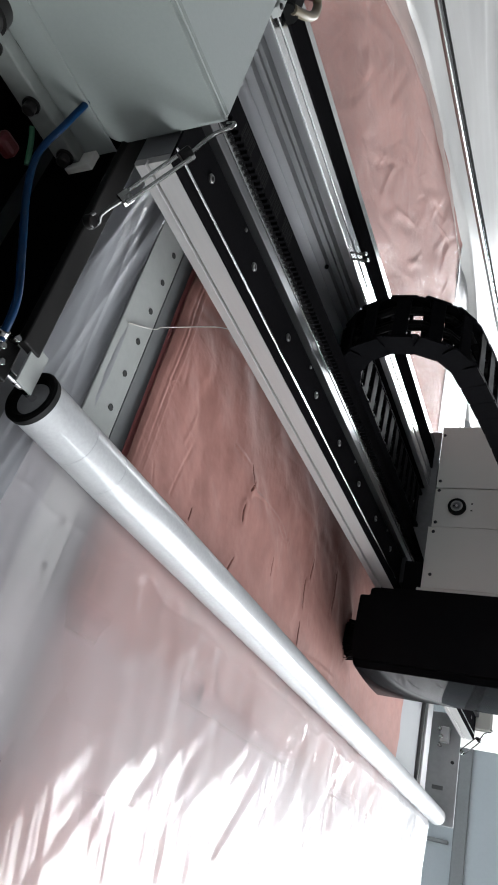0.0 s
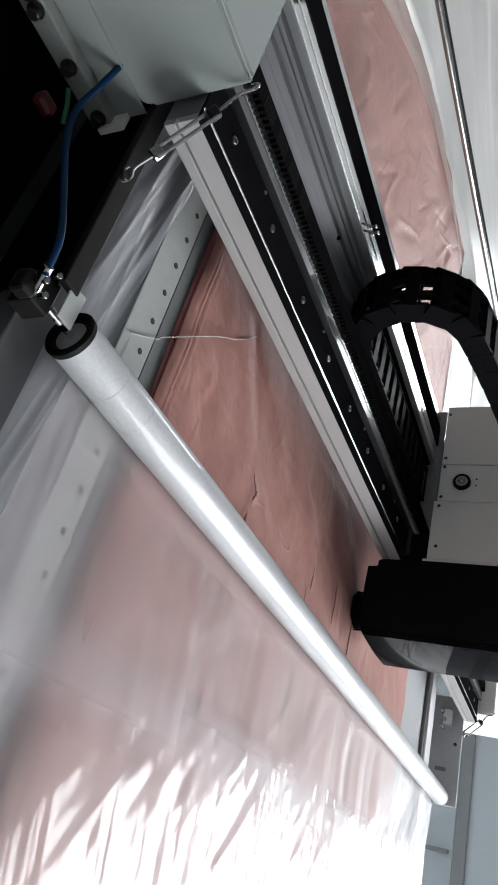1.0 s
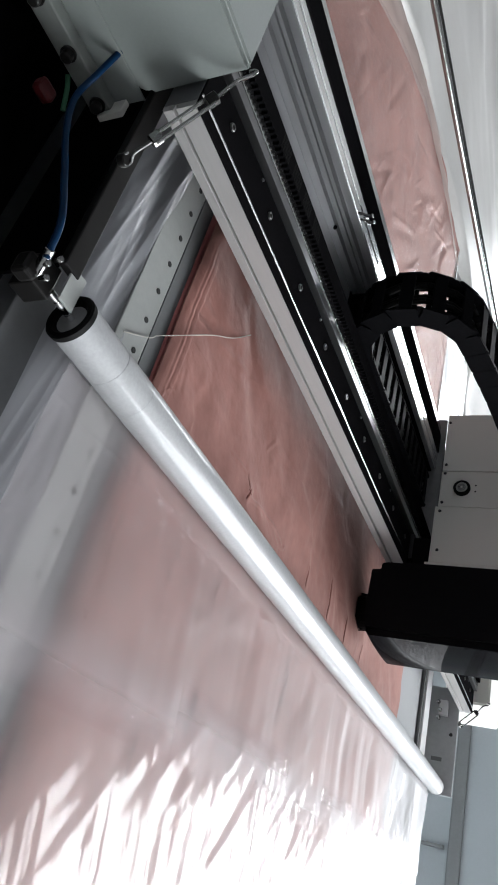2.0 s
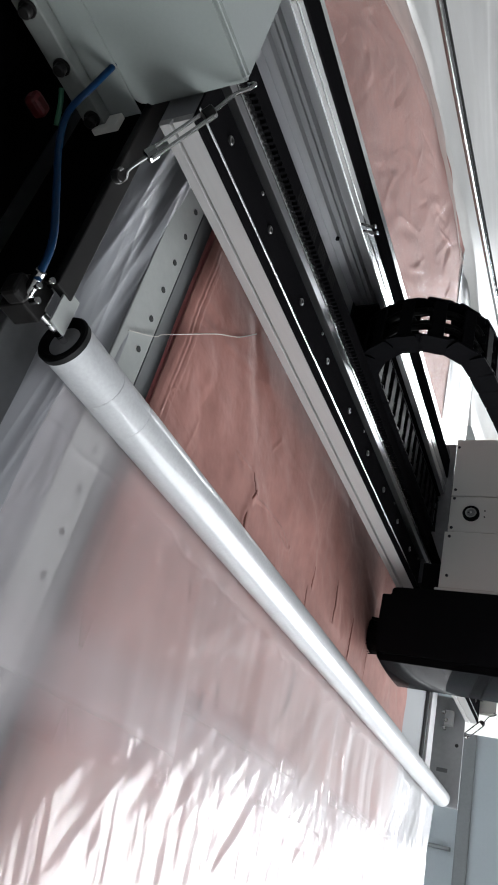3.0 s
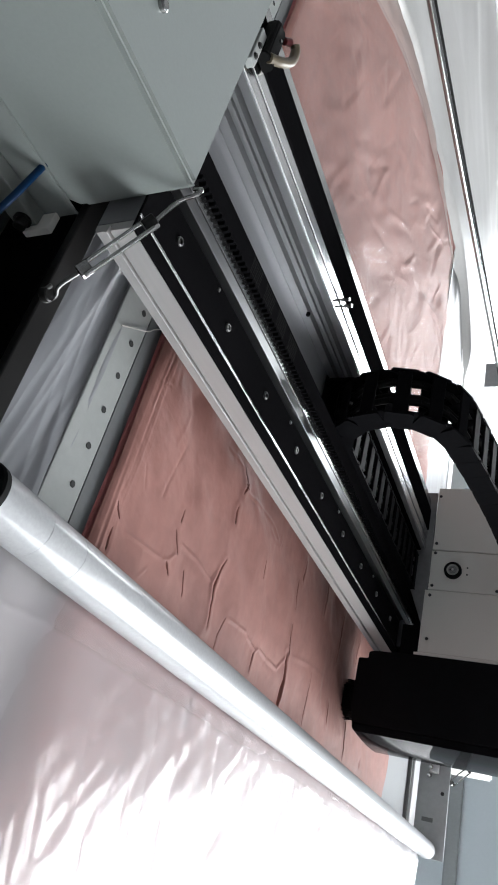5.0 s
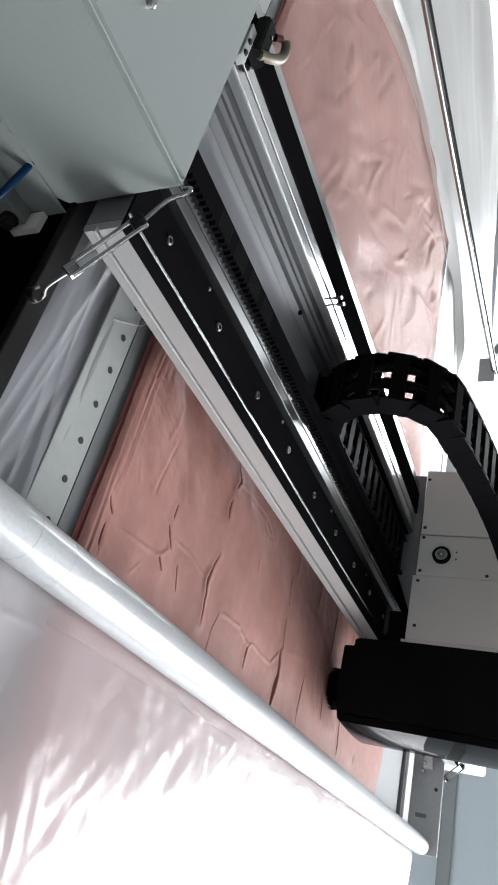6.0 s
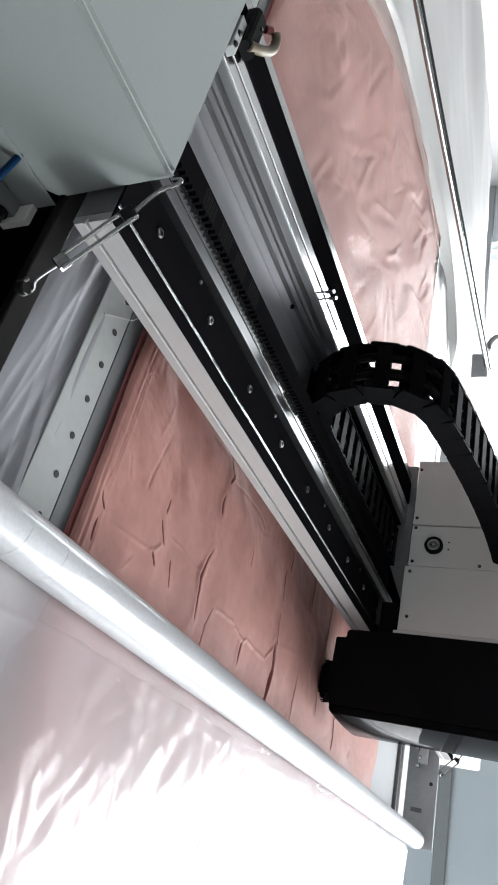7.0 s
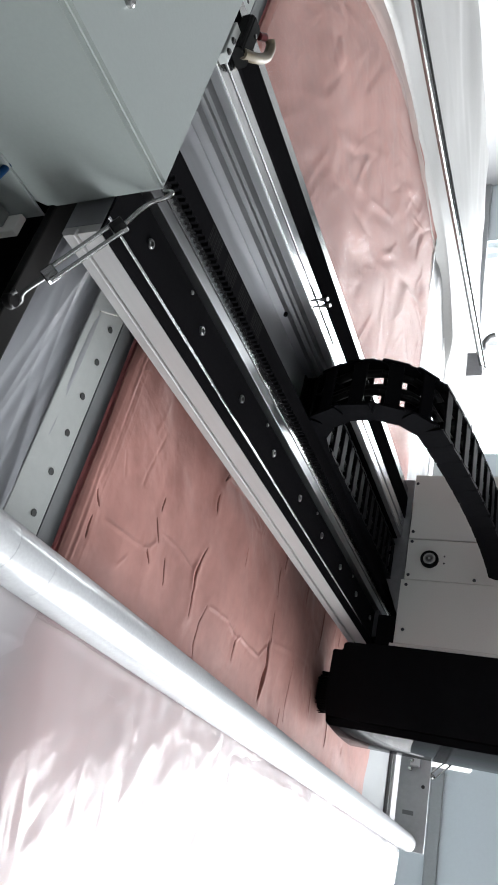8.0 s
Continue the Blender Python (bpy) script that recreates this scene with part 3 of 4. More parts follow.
def streaks(x, y, lean, fine, long, seed):
    """Long soft folds that lean by so many degrees from the table's length."""
    a = math.radians(lean)
    u, v = x * math.cos(a) - y * math.sin(a), x * math.sin(a) + y * math.cos(a)
    u = u + 0.012 * vnoise(u * 9 + seed, v * 6)
    return vnoise(u * fine + seed, v * long + seed * 1.7) - 0.5


def film_waves(x, y, k):
    m = vnoise(x * 3.5 + k, y * 4.5 + 2 * k)
    z = 0.006 * streaks(x, y, -8, 6, 1.2, k) + 0.0058 * streaks(x, y, -10, 19, 1.8, k + 5) + 0.0115 * m * streaks(x, y, 41, 9, 1.8, k + 9)
    return z + 0.0016 * streaks(x, y, 38, 44, 5, k + 13) * m + 0.0016 * streaks(x, y, -12, 48, 3.5, k + 17)


def film_height(x, y):
    over = np.clip((x - 0.100) / 0.120, 0, 1)
    over = over * over * (3 - 2 * over)
    z = film_waves(x, y, 0) * (0.12 + 0.88 * over)
    z = z - 0.025 * np.clip(y + 0.5, -0.35, 0) * np.clip((0.62 - x) / 0.35, 0, 1)
    return ZF + 0.0130 + np.maximum(z, -0.006) - (1 - over) * 0.012 - np.clip((0.09 - x) / 0.1, 0, 1) * 0.035 - np.clip((x - 1.67) / 0.05, 0, 1) * 0.010


film = sheet("cover_film", np.linspace(0.02, 2.19, 430), np.linspace(-2.5, -0.41, 366), film_height, M_FILM)
tagged(film, "clear wrinkled plastic film spread over the fabric", "plastic film")


def skirt_height(x, y):
    z = 0.006 * streaks(x, y, 8, 24, 1.6, 3) - 0.016 * np.abs(streaks(x, y, 7, 19, 1.5, 51)) - 0.012 * np.abs(streaks(x, y, -5, 40, 2.0, 63)) - 0.0030 * np.abs(streaks(x, y, 9, 95, 4, 77))
    return Z - 0.1265 + z - np.clip((0.02 - x) / 0.03, 0, 1) ** 2 * 0.012 + np.clip((x - 0.07) / 0.02, 0, 1) * 0.004


skirt = sheet("film_skirt", np.linspace(0.002, 0.108, 100), np.linspace(-2.4, 1.4, 420), skirt_height, M_SKIRT, shift=lambda x, y: 0.012 * (vnoise(y * 4, x * 0 + 2.0) - 0.5))
tagged(skirt, "crumpled translucent plastic film along the side rail", "plastic film")


def fold_line(x):
    """Where the fabric ends under the white sheet."""
    return 1.655 - 0.5 * np.clip(1.25 - x, 0, 2) ** 2 - 0.9 * np.clip(x - 1.62, 0, 2) ** 2


def turned_height(x, v):
    return ZF + 0.004 + 0.010 * np.clip((1.66 - x) / 0.6, 0, 1) * np.sin(v * 3.1) * (0.7 + 0.6 * vnoise(x * 5, v * 1.5)) + 0.008 * (vnoise(x * 11, v * 4 + x * 6) - 0.5)


turned_edge = sheet("turned_edge", np.linspace(0.2, 1.655, 170), np.linspace(0, 1, 16), turned_height, M_TURNED, stack)
for v in turned_edge.data.vertices:
    v.co.y = float(fold_line(v.co.x)) - 0.015 + v.co.y * max(0.015, 0.20 - 0.115 * v.co.x)


def back_height(x, y):
    k = np.clip((y - 1.32) / 0.25, 0, 1)
    start = fold_line(x) + 0.06
    rise = np.clip((y - start) / 0.05, 0, 1)
    return Z - 0.150 + 0.050 * rise + (0.06 * (vnoise(x * 2.0 + y * 1.6, y * 1.2 - x * 0.5) - 0.5) + 0.009 * (vnoise(x * 6 + y * 5, y * 3.0 - x) - 0.5)) * k * rise + 0.03 * np.clip((y - start) / 0.6, 0, 1) - np.clip((x - 2.7) / 0.5, 0, 1) ** 2 * 0.5 - np.clip((y - 3.6) / 0.6, 0, 1) ** 2 * 0.4 - np.clip((1.62 - y) / 0.2, 0, 1) * np.clip((x - 2.1) / 0.1, 0, 1) * 0.04


back = sheet("back_film", np.linspace(-0.2, 3.2, 280), np.linspace(1.32, 4.3, 320), back_height, M_WHITEFILM)
tagged(back, "milky white plastic sheet bunched over the table", "plastic sheet")

M_REAR = film_material("clear_film_behind", 0.13, 0.25, 0.4, 0.7, peak=0.07, folds=((60, 16, 5, 0.0030), (-20, 34, 6, 0.0018)), white=(0.90, 0.81, 0.73))


def rear_height(x, y):
    return cloth_height(x, y) + 0.0040 + 0.002 * streaks(x, y, 35, 9, 3, 4) + 0.004 * np.clip((y - fold_line(x) + 0.25) / 0.2, 0, 1)


REAR0 = 0.25
rear = sheet("rear_film", np.linspace(0.19, 1.655, 170), np.linspace(0, 1, 150), lambda x, v: rear_height(x, REAR0 + (fold_line(x) - 0.005 - REAR0) * v), M_REAR)
for v in rear.data.vertices:
    v.co.y = REAR0 + (float(fold_line(v.co.x)) - 0.005 - REAR0) * v.co.y
tagged(rear, "thin clear plastic film lying on the pink fabric", "plastic film")


def margin_height(x, y):
    z = 0.012 * streaks(x, y, 4, 8, 1.6, 2) + 0.006 * streaks(x, y, -10, 24, 3, 7)
    return ZF + 0.004 + z * np.clip((x - 1.65) / 0.05, 0, 1) - 0.012 * np.clip((x - 1.66) / 0.03, 0, 1)


margin = sheet("margin_film", np.linspace(1.648, 2.070, 60), np.linspace(0.25, 1.72, 140), margin_height, M_MARGIN)
tagged(margin, "loose milky plastic sheet along the fabric edge", "plastic sheet")
thread = part("thread", bent([(0.103, -0.100, ZS + 0.002), (0.147, -0.071, ZS + 0.003), (0.158, -0.058, ZS + 0.004), (0.172, -0.046, ZF - 0.002), (0.246, 0.020, ZF + 0.004), (0.300, 0.062, ZF + 0.004), (0.345, 0.108, ZF + 0.004)], 0.0007, 8), M_THREAD)
tagged(thread, "loose pale thread lying across the pink fabric edge", "thread")

# rod across the table
bar = thing("film_rod", "polished steel rod on a bracket above the table", "rod", pose(0, 1.49, Z))
part("rod", rod((-0.3, 0, -0.036), (2.25, 0, 0.030), 0.010, 20), M_STEEL, bar)
part("backing_strip", prism([(0.014, -0.012), (0.020, -0.012), (0.020, 0.014), (0.014, 0.014)], -0.3, 2.25), M_ARM, bar).matrix_basis = pose(0, 0, -0.028, 0, -1.48, 0)
part("bracket", boxed(2.20, 2.206, -0.06, 0.07, -0.035, 0.035, 0.001), M_FARPLATE, bar, "bent grey steel bracket")
part("bracket_hook", bent([(2.203, 0.09, 0.03), (2.203, 0.13, 0.035), (2.203, 0.16, 0.055), (2.203, 0.17, 0.08)], 0.012, 10), M_PLATE, bar)

# ---- gantry ----
gantry = thing("gantry", "cutting gantry with aluminium beam, grey end housings and film roller", "gantry", pose(0, 0, Z))
BX0, BX1 = -0.062, 2.285
part("front_profile", prism([(-0.046, -0.045), (-0.050, -0.042), (-0.050, -0.0322), (-0.0512, -0.0316), (-0.0512, -0.0304), (-0.050, -0.0299), (-0.0420, -0.0298), (-0.0420, -0.0268), (-0.050, -0.0266), (-0.050, -0.0032), (-0.040, -0.0032), (-0.040, -0.045)], BX0, BX1), M_FRONT, gantry, "silver front extrusion with a groove")
part("beam_body", prism([(-0.039, -0.045), (-0.039, -0.0035), (0.0975, -0.0035), (0.0975, -0.0145), (0.1985, -0.0145), (0.1985, -0.045)], BX0, BX1), M_ALU, gantry)
plate = part("guide_plate", prism([(-0.0495, -0.003), (-0.0495, -0.0006), (-0.0489, 0.0), (0.0285, 0.0), (0.0285, -0.003)], BX0, BX1), M_BLACK, gantry, "black guide plate with a row of screws")
part("plate_edge", prism([(-0.0344, 0.0002), (-0.0340, 0.0012), (-0.0314, 0.0012), (-0.0309, 0.0002)], BX0, BX1), M_SATIN, gantry, "bright polished edge")
scr = part("screw", turned(bmesh.new(), (0, 0, -0.001), (0, 0, 0.0026), ((0, 0.0052), (0.75, 0.0052), (1.0, 0.0045), (1.0, 0.0030), (0.35, 0.0027)), 20), M_SCREW, plate)
for k in range(18):
    (scr if k == 0 else again(scr, pose(0, 0, 0), plate)).matrix_basis = pose(0.128 * k, 0, 0)
sml = part("small_screw", turned(bmesh.new(), (0, 0, -0.001), (0, 0, 0.0020), ((0, 0.0026), (0.7, 0.0026), (1, 0.0018)), 12), M_SCREW, plate)
for k in range(9):
    (sml if k == 0 else again(sml, pose(0, 0, 0), plate)).matrix_basis = pose(0.0885 + 0.256 * k, 0.0205, 0)
part("steel_rail", prism([(0.029, -0.003), (0.029, 0.0102), (0.0295, 0.0105), (0.0445, 0.0105), (0.0452, 0.0088), (0.0452, -0.003)], BX0, BX1), M_DIMRAIL, gantry, "ground steel rail")
part("steel_rail", prism([(0.0466, -0.003), (0.0466, 0.0088), (0.0472, 0.0112), (0.0965, 0.0112), (0.0965, -0.003)], BX0, BX1), M_BELTRAIL, gantry, "satin steel rail under the belt")
bm = boxed(BX0 - 0.155, BX1 + 0.1, 0.066, 0.096, 0.0116, 0.0185)
for k in range(299):
    x = BX0 - 0.150 + 0.0085 * k
    vs = [bm.verts.new((px, py, pz)) for pz in (0.0116, 0.0183) for px, py in ((x, 0.0662), (x + 0.0010, 0.0620), (x + 0.0040, 0.0620), (x + 0.005, 0.0662))]
    for q in ((0, 1, 2, 3), (7, 6, 5, 4), (0, 4, 5, 1), (1, 5, 6, 2), (2, 6, 7, 3)):
        bm.faces.new([vs[i] for i in q])
belt = part("drive_belt", bm, M_BLACK, gantry, "black toothed drive belt with printed marks")
bm = bmesh.new()
for i in range(5):
    for j in range(6):
        box(bm, 0.0062 * i, 0.0062 * i + 0.0045, 0.0042 * j, 0.0042 * j + 0.0022, 0, 0.0002)
marks = part("print_mark", bm, M_PRINT, belt, "faint printed mark")
for k in range(4):
    (marks if k == 0 else again(marks, pose(0, 0, 0), belt)).matrix_basis = pose(-0.002 + 0.045 * k, 0.0685, 0.0186)
part("rear_wall", prism([(0.1995, -0.045), (0.1995, -0.002), (0.2090, 0.000), (0.2090, 0.006), (0.1995, 0.008), (0.1995, 0.012), (0.2040, 0.013), (0.2040, 0.0145), (0.1995, 0.0155), (0.1995, 0.020), (0.2110, 0.022), (0.2110, 0.0270), (0.1995, 0.0290), (0.1995, 0.038), (0.2005, 0.039), (0.219, 0.039), (0.219, 0.030), (0.2240, 0.030), (0.2240, 0.039), (0.2450, 0.039), (0.2450, -0.045)], BX0, BX1), M_ALU, gantry, "ribbed aluminium rear extrusion")
part("trough_floor", boxed(BX0, 0.46, 0.098, 0.130, -0.0140, -0.0120), M_CHROME, gantry)
# black sheets on trough side and floor stand in for the chain's shade
part("trough_side_shade", boxed(0.47, BX1, 0.1945, 0.1988, -0.0118, 0.030, 0.001), M_VOID, gantry, "near-black strip in place of the chain's shade on the wall")
part("trough_floor_shade", boxed(0.461, BX1, 0.098, 0.198, -0.0140, -0.0120), M_VOID, gantry)
part("top_strip", prism([(0.201, 0.0392), (0.2014, 0.0404), (0.2182, 0.0404), (0.2186, 0.0392)], BX0, BX1), M_BRIGHTSTRIP, gantry, "bright polished strip")
part("top_strip", prism([(0.2245, 0.0392), (0.2249, 0.0404), (0.2440, 0.0404), (0.2444, 0.0392)], BX0, BX1), M_BRIGHTSTRIP, gantry)
part("cable_cover", prism([(0.2455, 0.0), (0.2455, 0.040), (0.248, 0.0425), (0.298, 0.0425), (0.3005, 0.040), (0.3005, 0.0)], BX0, BX1), M_BLACK, gantry, "black rear cable cover")
part("rear_lip", prism([(0.301, -0.02), (0.301, 0.0402), (0.322, 0.0402), (0.322, -0.02)], BX0, BX1), M_STEEL, gantry)
part("knob", turned(bmesh.new(), (0.318, 0.2000, -0.002), (0.318, 0.1945, -0.002), ((0, 0.003), (0.8, 0.003), (1, 0.002)), 12), M_CHAIN, gantry)
for x in (0.300, 0.3135):
    tie = part("cable_tie", boxed(0, 0.062, -0.0013, 0.0013, -0.0003, 0.0022, 0.0004), M_RUBBER, gantry)
    tie.matrix_basis = pose(x, 0.2035, 0.0410, 0, 0, 45)
    part("clip_end", boxed(0.059, 0.070, -0.0030, 0.0030, -0.0002, 0.0050, 0.0008), M_STEEL, tie)


def housing(x0, x1, sign):
    """A sheet-steel end box with a cut lower corner. sign: the way the beam leaves it."""
    xa, xb = (x0, x1) if sign > 0 else (x1, x0)
    prof = [(xb, 0.055), (xb, -0.072), (xb - sign * 0.012, -0.086), (xb - sign * 0.12, -0.122), (xa, -0.122), (xa, 0.055)]
    return part("end_housing", prism(prof, -0.0145, 0.36, "y", 0.006), M_HOUSING, gantry, "grey-green enamelled sheet steel housing")


near = housing(-0.42, -0.0645, 1)
# thin pale rod stands in for the highlight on the bent edge
part("edge_glint", rod((-0.41, -0.0128, 0.0533), (-0.068, -0.0128, 0.0533), 0.0007, 8), M_EDGEGLINT, near, "thin pale line painted as the enamel edge's highlight")
part("lower_flange", prism([(-0.26, -0.1115), (-0.064, -0.1180), (-0.052, -0.108), (-0.060, -0.078), (-0.26, -0.078)], -0.0175, -0.0150, "y", 0.0006), M_HOUSING, near)
flange = part("bolt_flange", boxed(-0.30, -0.070, -0.036, -0.018, -0.138, -0.1125, 0.002), M_FLANGE, near)
for x in (-0.198, -0.139, -0.080):
    part("bolt", turned(bmesh.new(), (x, -0.035, -0.124), (x, -0.047, -0.124), ((0, 0.009), (0.3, 0.009), (0.31, 0.0065), (0.9, 0.0065), (1, 0.005)), 16), M_ARM, flange)
part("corner_tab", boxed(-0.070, -0.044, -0.042, -0.019, -0.130, -0.098, 0.001), M_PANEL, near, "pale folded corner tab")
part("top_screw", turned(bmesh.new(), (-0.187, 0.063, 0.054), (-0.187, 0.063, 0.060), ((0, 0.006), (0.7, 0.006), (1, 0.004)), 14), M_STEEL, near)
far = housing(2.29, 2.62, -1)
far.data.materials[0] = M_PANEL


near_arm = part("roller_arm", boxed(-0.063, -0.040, -0.277, 0.05, -0.078, -0.068, 0.0015), M_ARM, gantry, "dark steel arm carrying the roller")
# web, body and ledge are added near black: machine body and shadow in one
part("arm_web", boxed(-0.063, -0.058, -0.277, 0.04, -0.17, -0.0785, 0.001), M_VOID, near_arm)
part("carriage_body", boxed(-0.46, -0.066, -0.95, 0.30, -0.36, -0.19, 0.006), M_VOID, gantry, "near-black block for the shadowed gantry carriage body")
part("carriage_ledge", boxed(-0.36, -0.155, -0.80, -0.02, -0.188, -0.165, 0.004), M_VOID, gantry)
far_arm = part("roller_arm", boxed(2.2570, 2.2670, -0.335, 0.02, -0.150, -0.040, 0.0015), M_FARPLATE, gantry, "grey painted end plate carrying the roller")
part("slot", boxed(2.2558, 2.2569, -0.231, -0.218, -0.119, -0.083), M_DKSTRIP, far_arm)
part("slot", turned(bmesh.new(), (2.2569, -0.139, -0.060), (2.2558, -0.139, -0.060), ((0, 0.006), (1, 0.006)), 14), M_HOLE, far_arm)
bearing = part("bearing_block", boxed(2.2350, 2.2565, -0.082, -0.030, -0.106, -0.076, 0.003), M_FRAME, far_arm, "white bearing block")
for y, z in ((-0.040, -0.108), (-0.066, -0.100), (-0.092, -0.104)):
    part("bolt", turned(bmesh.new(), (2.2565, y, z), (2.225, y, z), ((0, 0.004), (0.5, 0.004), (0.52, 0.007), (0.9, 0.007), (1, 0.004)), 6), M_STEEL, bearing)


def turnbuckle(x):
    t = part("turnbuckle", bent([(x, -0.010, 0.050), (x, -0.012, 0.058), (x, -0.018, 0.054), (x, -0.024, 0.037), (x, -0.046, 0.021)], 0.0022, 10), M_STEEL, gantry, "small chrome turnbuckle")
    for dy, dz in ((-0.0072, -0.0058), (0.0072, 0.0058)):
        part("side_bar", rod((x, -0.047 - dy, 0.018 + dz), (x, -0.100 - dy, -0.036 + dz), 0.0021, 10), M_STEEL, t)
    for c, d in (((-0.044, 0.021), (-0.053, 0.012)), ((-0.094, -0.030), (-0.103, -0.039))):
        part("end_nut", rod((x, *c), (x, *d), 0.0075, 8), M_STEEL if c[0] < -0.09 else M_ARM, t)
    part("eye_bolt", bent([(x, -0.100, -0.036), (x, -0.117, -0.054), (x + 0.006, -0.122, -0.060), (x + 0.004, -0.130, -0.066), (x - 0.004, -0.128, -0.066), (x - 0.005, -0.120, -0.058)], 0.002, 10), M_SCREW, t)
    part("anchor", rod((x, -0.126, -0.069), (x, -0.126, -0.060), 0.007, 12), M_ARM, t)


turnbuckle(-0.062)
turnbuckle(2.268)

RYA, RR = -0.305, 0.0262
ROLL_A, ROLL_B = Vector((-0.012, -0.2995, -0.0855)), Vector((2.235, -0.3125, -0.0900))  # the roller's two ends; it stands a little askew
RYN, RZA = ROLL_A.y, ROLL_A.z
roller = part("film_roller", turned(bmesh.new(), ROLL_A, ROLL_B, ((0, RR - 0.001), (0.0004, RR), (0.0300, RR), (0.0304, RR), (0.0305, RR - 0.00025), (0.0308, RR - 0.00025), (0.0309, RR), (0.0313, RR), (0.0548, RR + 0.0004), (0.0552, RR + 0.0004), (0.0553, RR + 0.0002), (0.0555, RR + 0.0002), (0.0556, RR + 0.0004), (0.0560, RR + 0.0004), (0.0700, RR + 0.0006), (0.2, RR + 0.0010), (0.9995, RR + 0.0012), (1, RR)), 64), M_ROLLER, gantry, "brushed aluminium film roller")
part("end_cap", turned(bmesh.new(), (-0.0175, RYN, RZA), (-0.008, RYN, RZA), ((1, RR - 0.003), (0.9, RR + 0.0010), (0.25, RR + 0.0014), (0.03, RR - 0.0004), (0.0, RR - 0.0025), (0.06, RR - 0.0050), (0.50, RR - 0.0085), (0.9, RR - 0.0125)), 48), M_RUBBER, roller, "black rubber end ring")
part("end_disc", turned(bmesh.new(), (-0.0098, RYN, RZA), (-0.0084, RYN, RZA), ((0, RR - 0.016), (0.3, RR - 0.0132), (1, RR - 0.0132)), 40), M_STRIP, roller)
part("axle", turned(bmesh.new(), (-0.050, RYN, RZA), (-0.010, RYN, RZA), ((0, 0.0042), (0.22, 0.0042), (0.23, 0.0030), (0.30, 0.0030), (0.31, 0.0040), (0.70, 0.0040), (0.71, 0.0032), (0.76, 0.0032), (0.77, 0.0038), (1, 0.0038)), 16), M_CHROME, roller)
part("axle_block", boxed(-0.076, -0.050, RYN - 0.012, RYN + 0.026, RZA - 0.026, RZA + 0.004, 0.002), M_ARM, roller)
part("axle_bracket", boxed(-0.0500, -0.0290, -0.309, -0.268, -0.0725, -0.0700, 0.0006), M_STRIP, roller, "pale grey steel bracket")
part("end_cap", turned(bmesh.new(), ROLL_B - Vector((0.002, 0, 0)), ROLL_B + Vector((0.024, 0, 0)), ((0, RR - 0.001), (0.2, RR + 0.001), (0.6, RR - 0.003), (1, RR - 0.013)), 40), M_ROLLER, roller)
part("axle", rod(ROLL_B + Vector((0.02, 0, 0)), ROLL_B + Vector((0.045, 0, 0)), 0.005, 12), M_STEEL, roller)
hose = part("air_hose", bent([(-0.117, -0.013, -0.081), (-0.117, -0.046, -0.094), (-0.115, -0.082, -0.111), (-0.112, -0.135, -0.100), (-0.107, -0.205, -0.073), (-0.098, -0.262, -0.056), (-0.084, -0.294, -0.068)], 0.0036, 14), M_BLUE, gantry, "blue air hose")
part("hose_fitting", rod((-0.088, -0.286, -0.064), (-0.074, -0.302, -0.084), 0.0055, 12), M_STEEL, hose)
part("elbow_fitting", boxed(-0.092, -0.074, -0.312, -0.288, -0.098, -0.078, 0.004), M_ARM, hose)
for x, y in ((-0.070, -0.280), (-0.080, -0.296), (-0.074, -0.308)):
    part("fitting_nut", rod((x, y, -0.076), (x, y, -0.066), 0.0034, 6), M_STEEL, hose)
part("cable_gland", turned(bmesh.new(), (-0.222, -0.012, -0.118), (-0.222, -0.040, -0.118), ((0, 0.021), (0.7, 0.021), (0.72, 0.018), (1, 0.016)), 28), M_ARM, near)
part("red_connector", boxed(-0.136, -0.112, -0.078, -0.060, -0.160, -0.144, 0.005), M_RED, gantry, "red plastic connector")
part("green_wire", bent([(-0.118, -0.036, -0.140), (-0.110, -0.048, -0.141), (-0.098, -0.068, -0.146)], 0.003, 8), M_GREEN, gantry)
sw = part("limit_switch", prism([(-0.050, 0.042), (-0.050, 0.054), (-0.046, 0.058), (-0.030, 0.058), (-0.025, 0.053), (-0.025, 0.042)], 0.236, 0.300, "y", 0.0015), M_RUBBER, gantry, "dark limit switch with an ivory hook")
bracket = part("switch_bracket", boxed(-0.062, -0.0505, 0.204, 0.262, 0.041, 0.051, 0.001), M_STRIP, sw, "pale grey bracket")
for y in (0.214, 0.234):
    part("screw", turned(bmesh.new(), (-0.057, y, 0.050), (-0.057, y, 0.0535), ((0, 0.0036), (0.6, 0.0036), (1, 0.0026)), 12), M_ARM, bracket)
part("hook", bent([(-0.040, 0.238, 0.055), (-0.028, 0.250, 0.058), (-0.014, 0.270, 0.059), (-0.006, 0.288, 0.060), (-0.007, 0.304, 0.061), (-0.012, 0.309, 0.061)], 0.0058, 12), M_IVORY, sw, "ivory plastic hook")
part("plunger", rod((-0.026, 0.296, 0.055), (-0.018, 0.306, 0.058), 0.0046, 12), M_RED, sw, "small red push button")
part("pin", rod((-0.036, 0.276, 0.057), (-0.036, 0.276, 0.0605), 0.0022, 8), M_STEEL, sw)


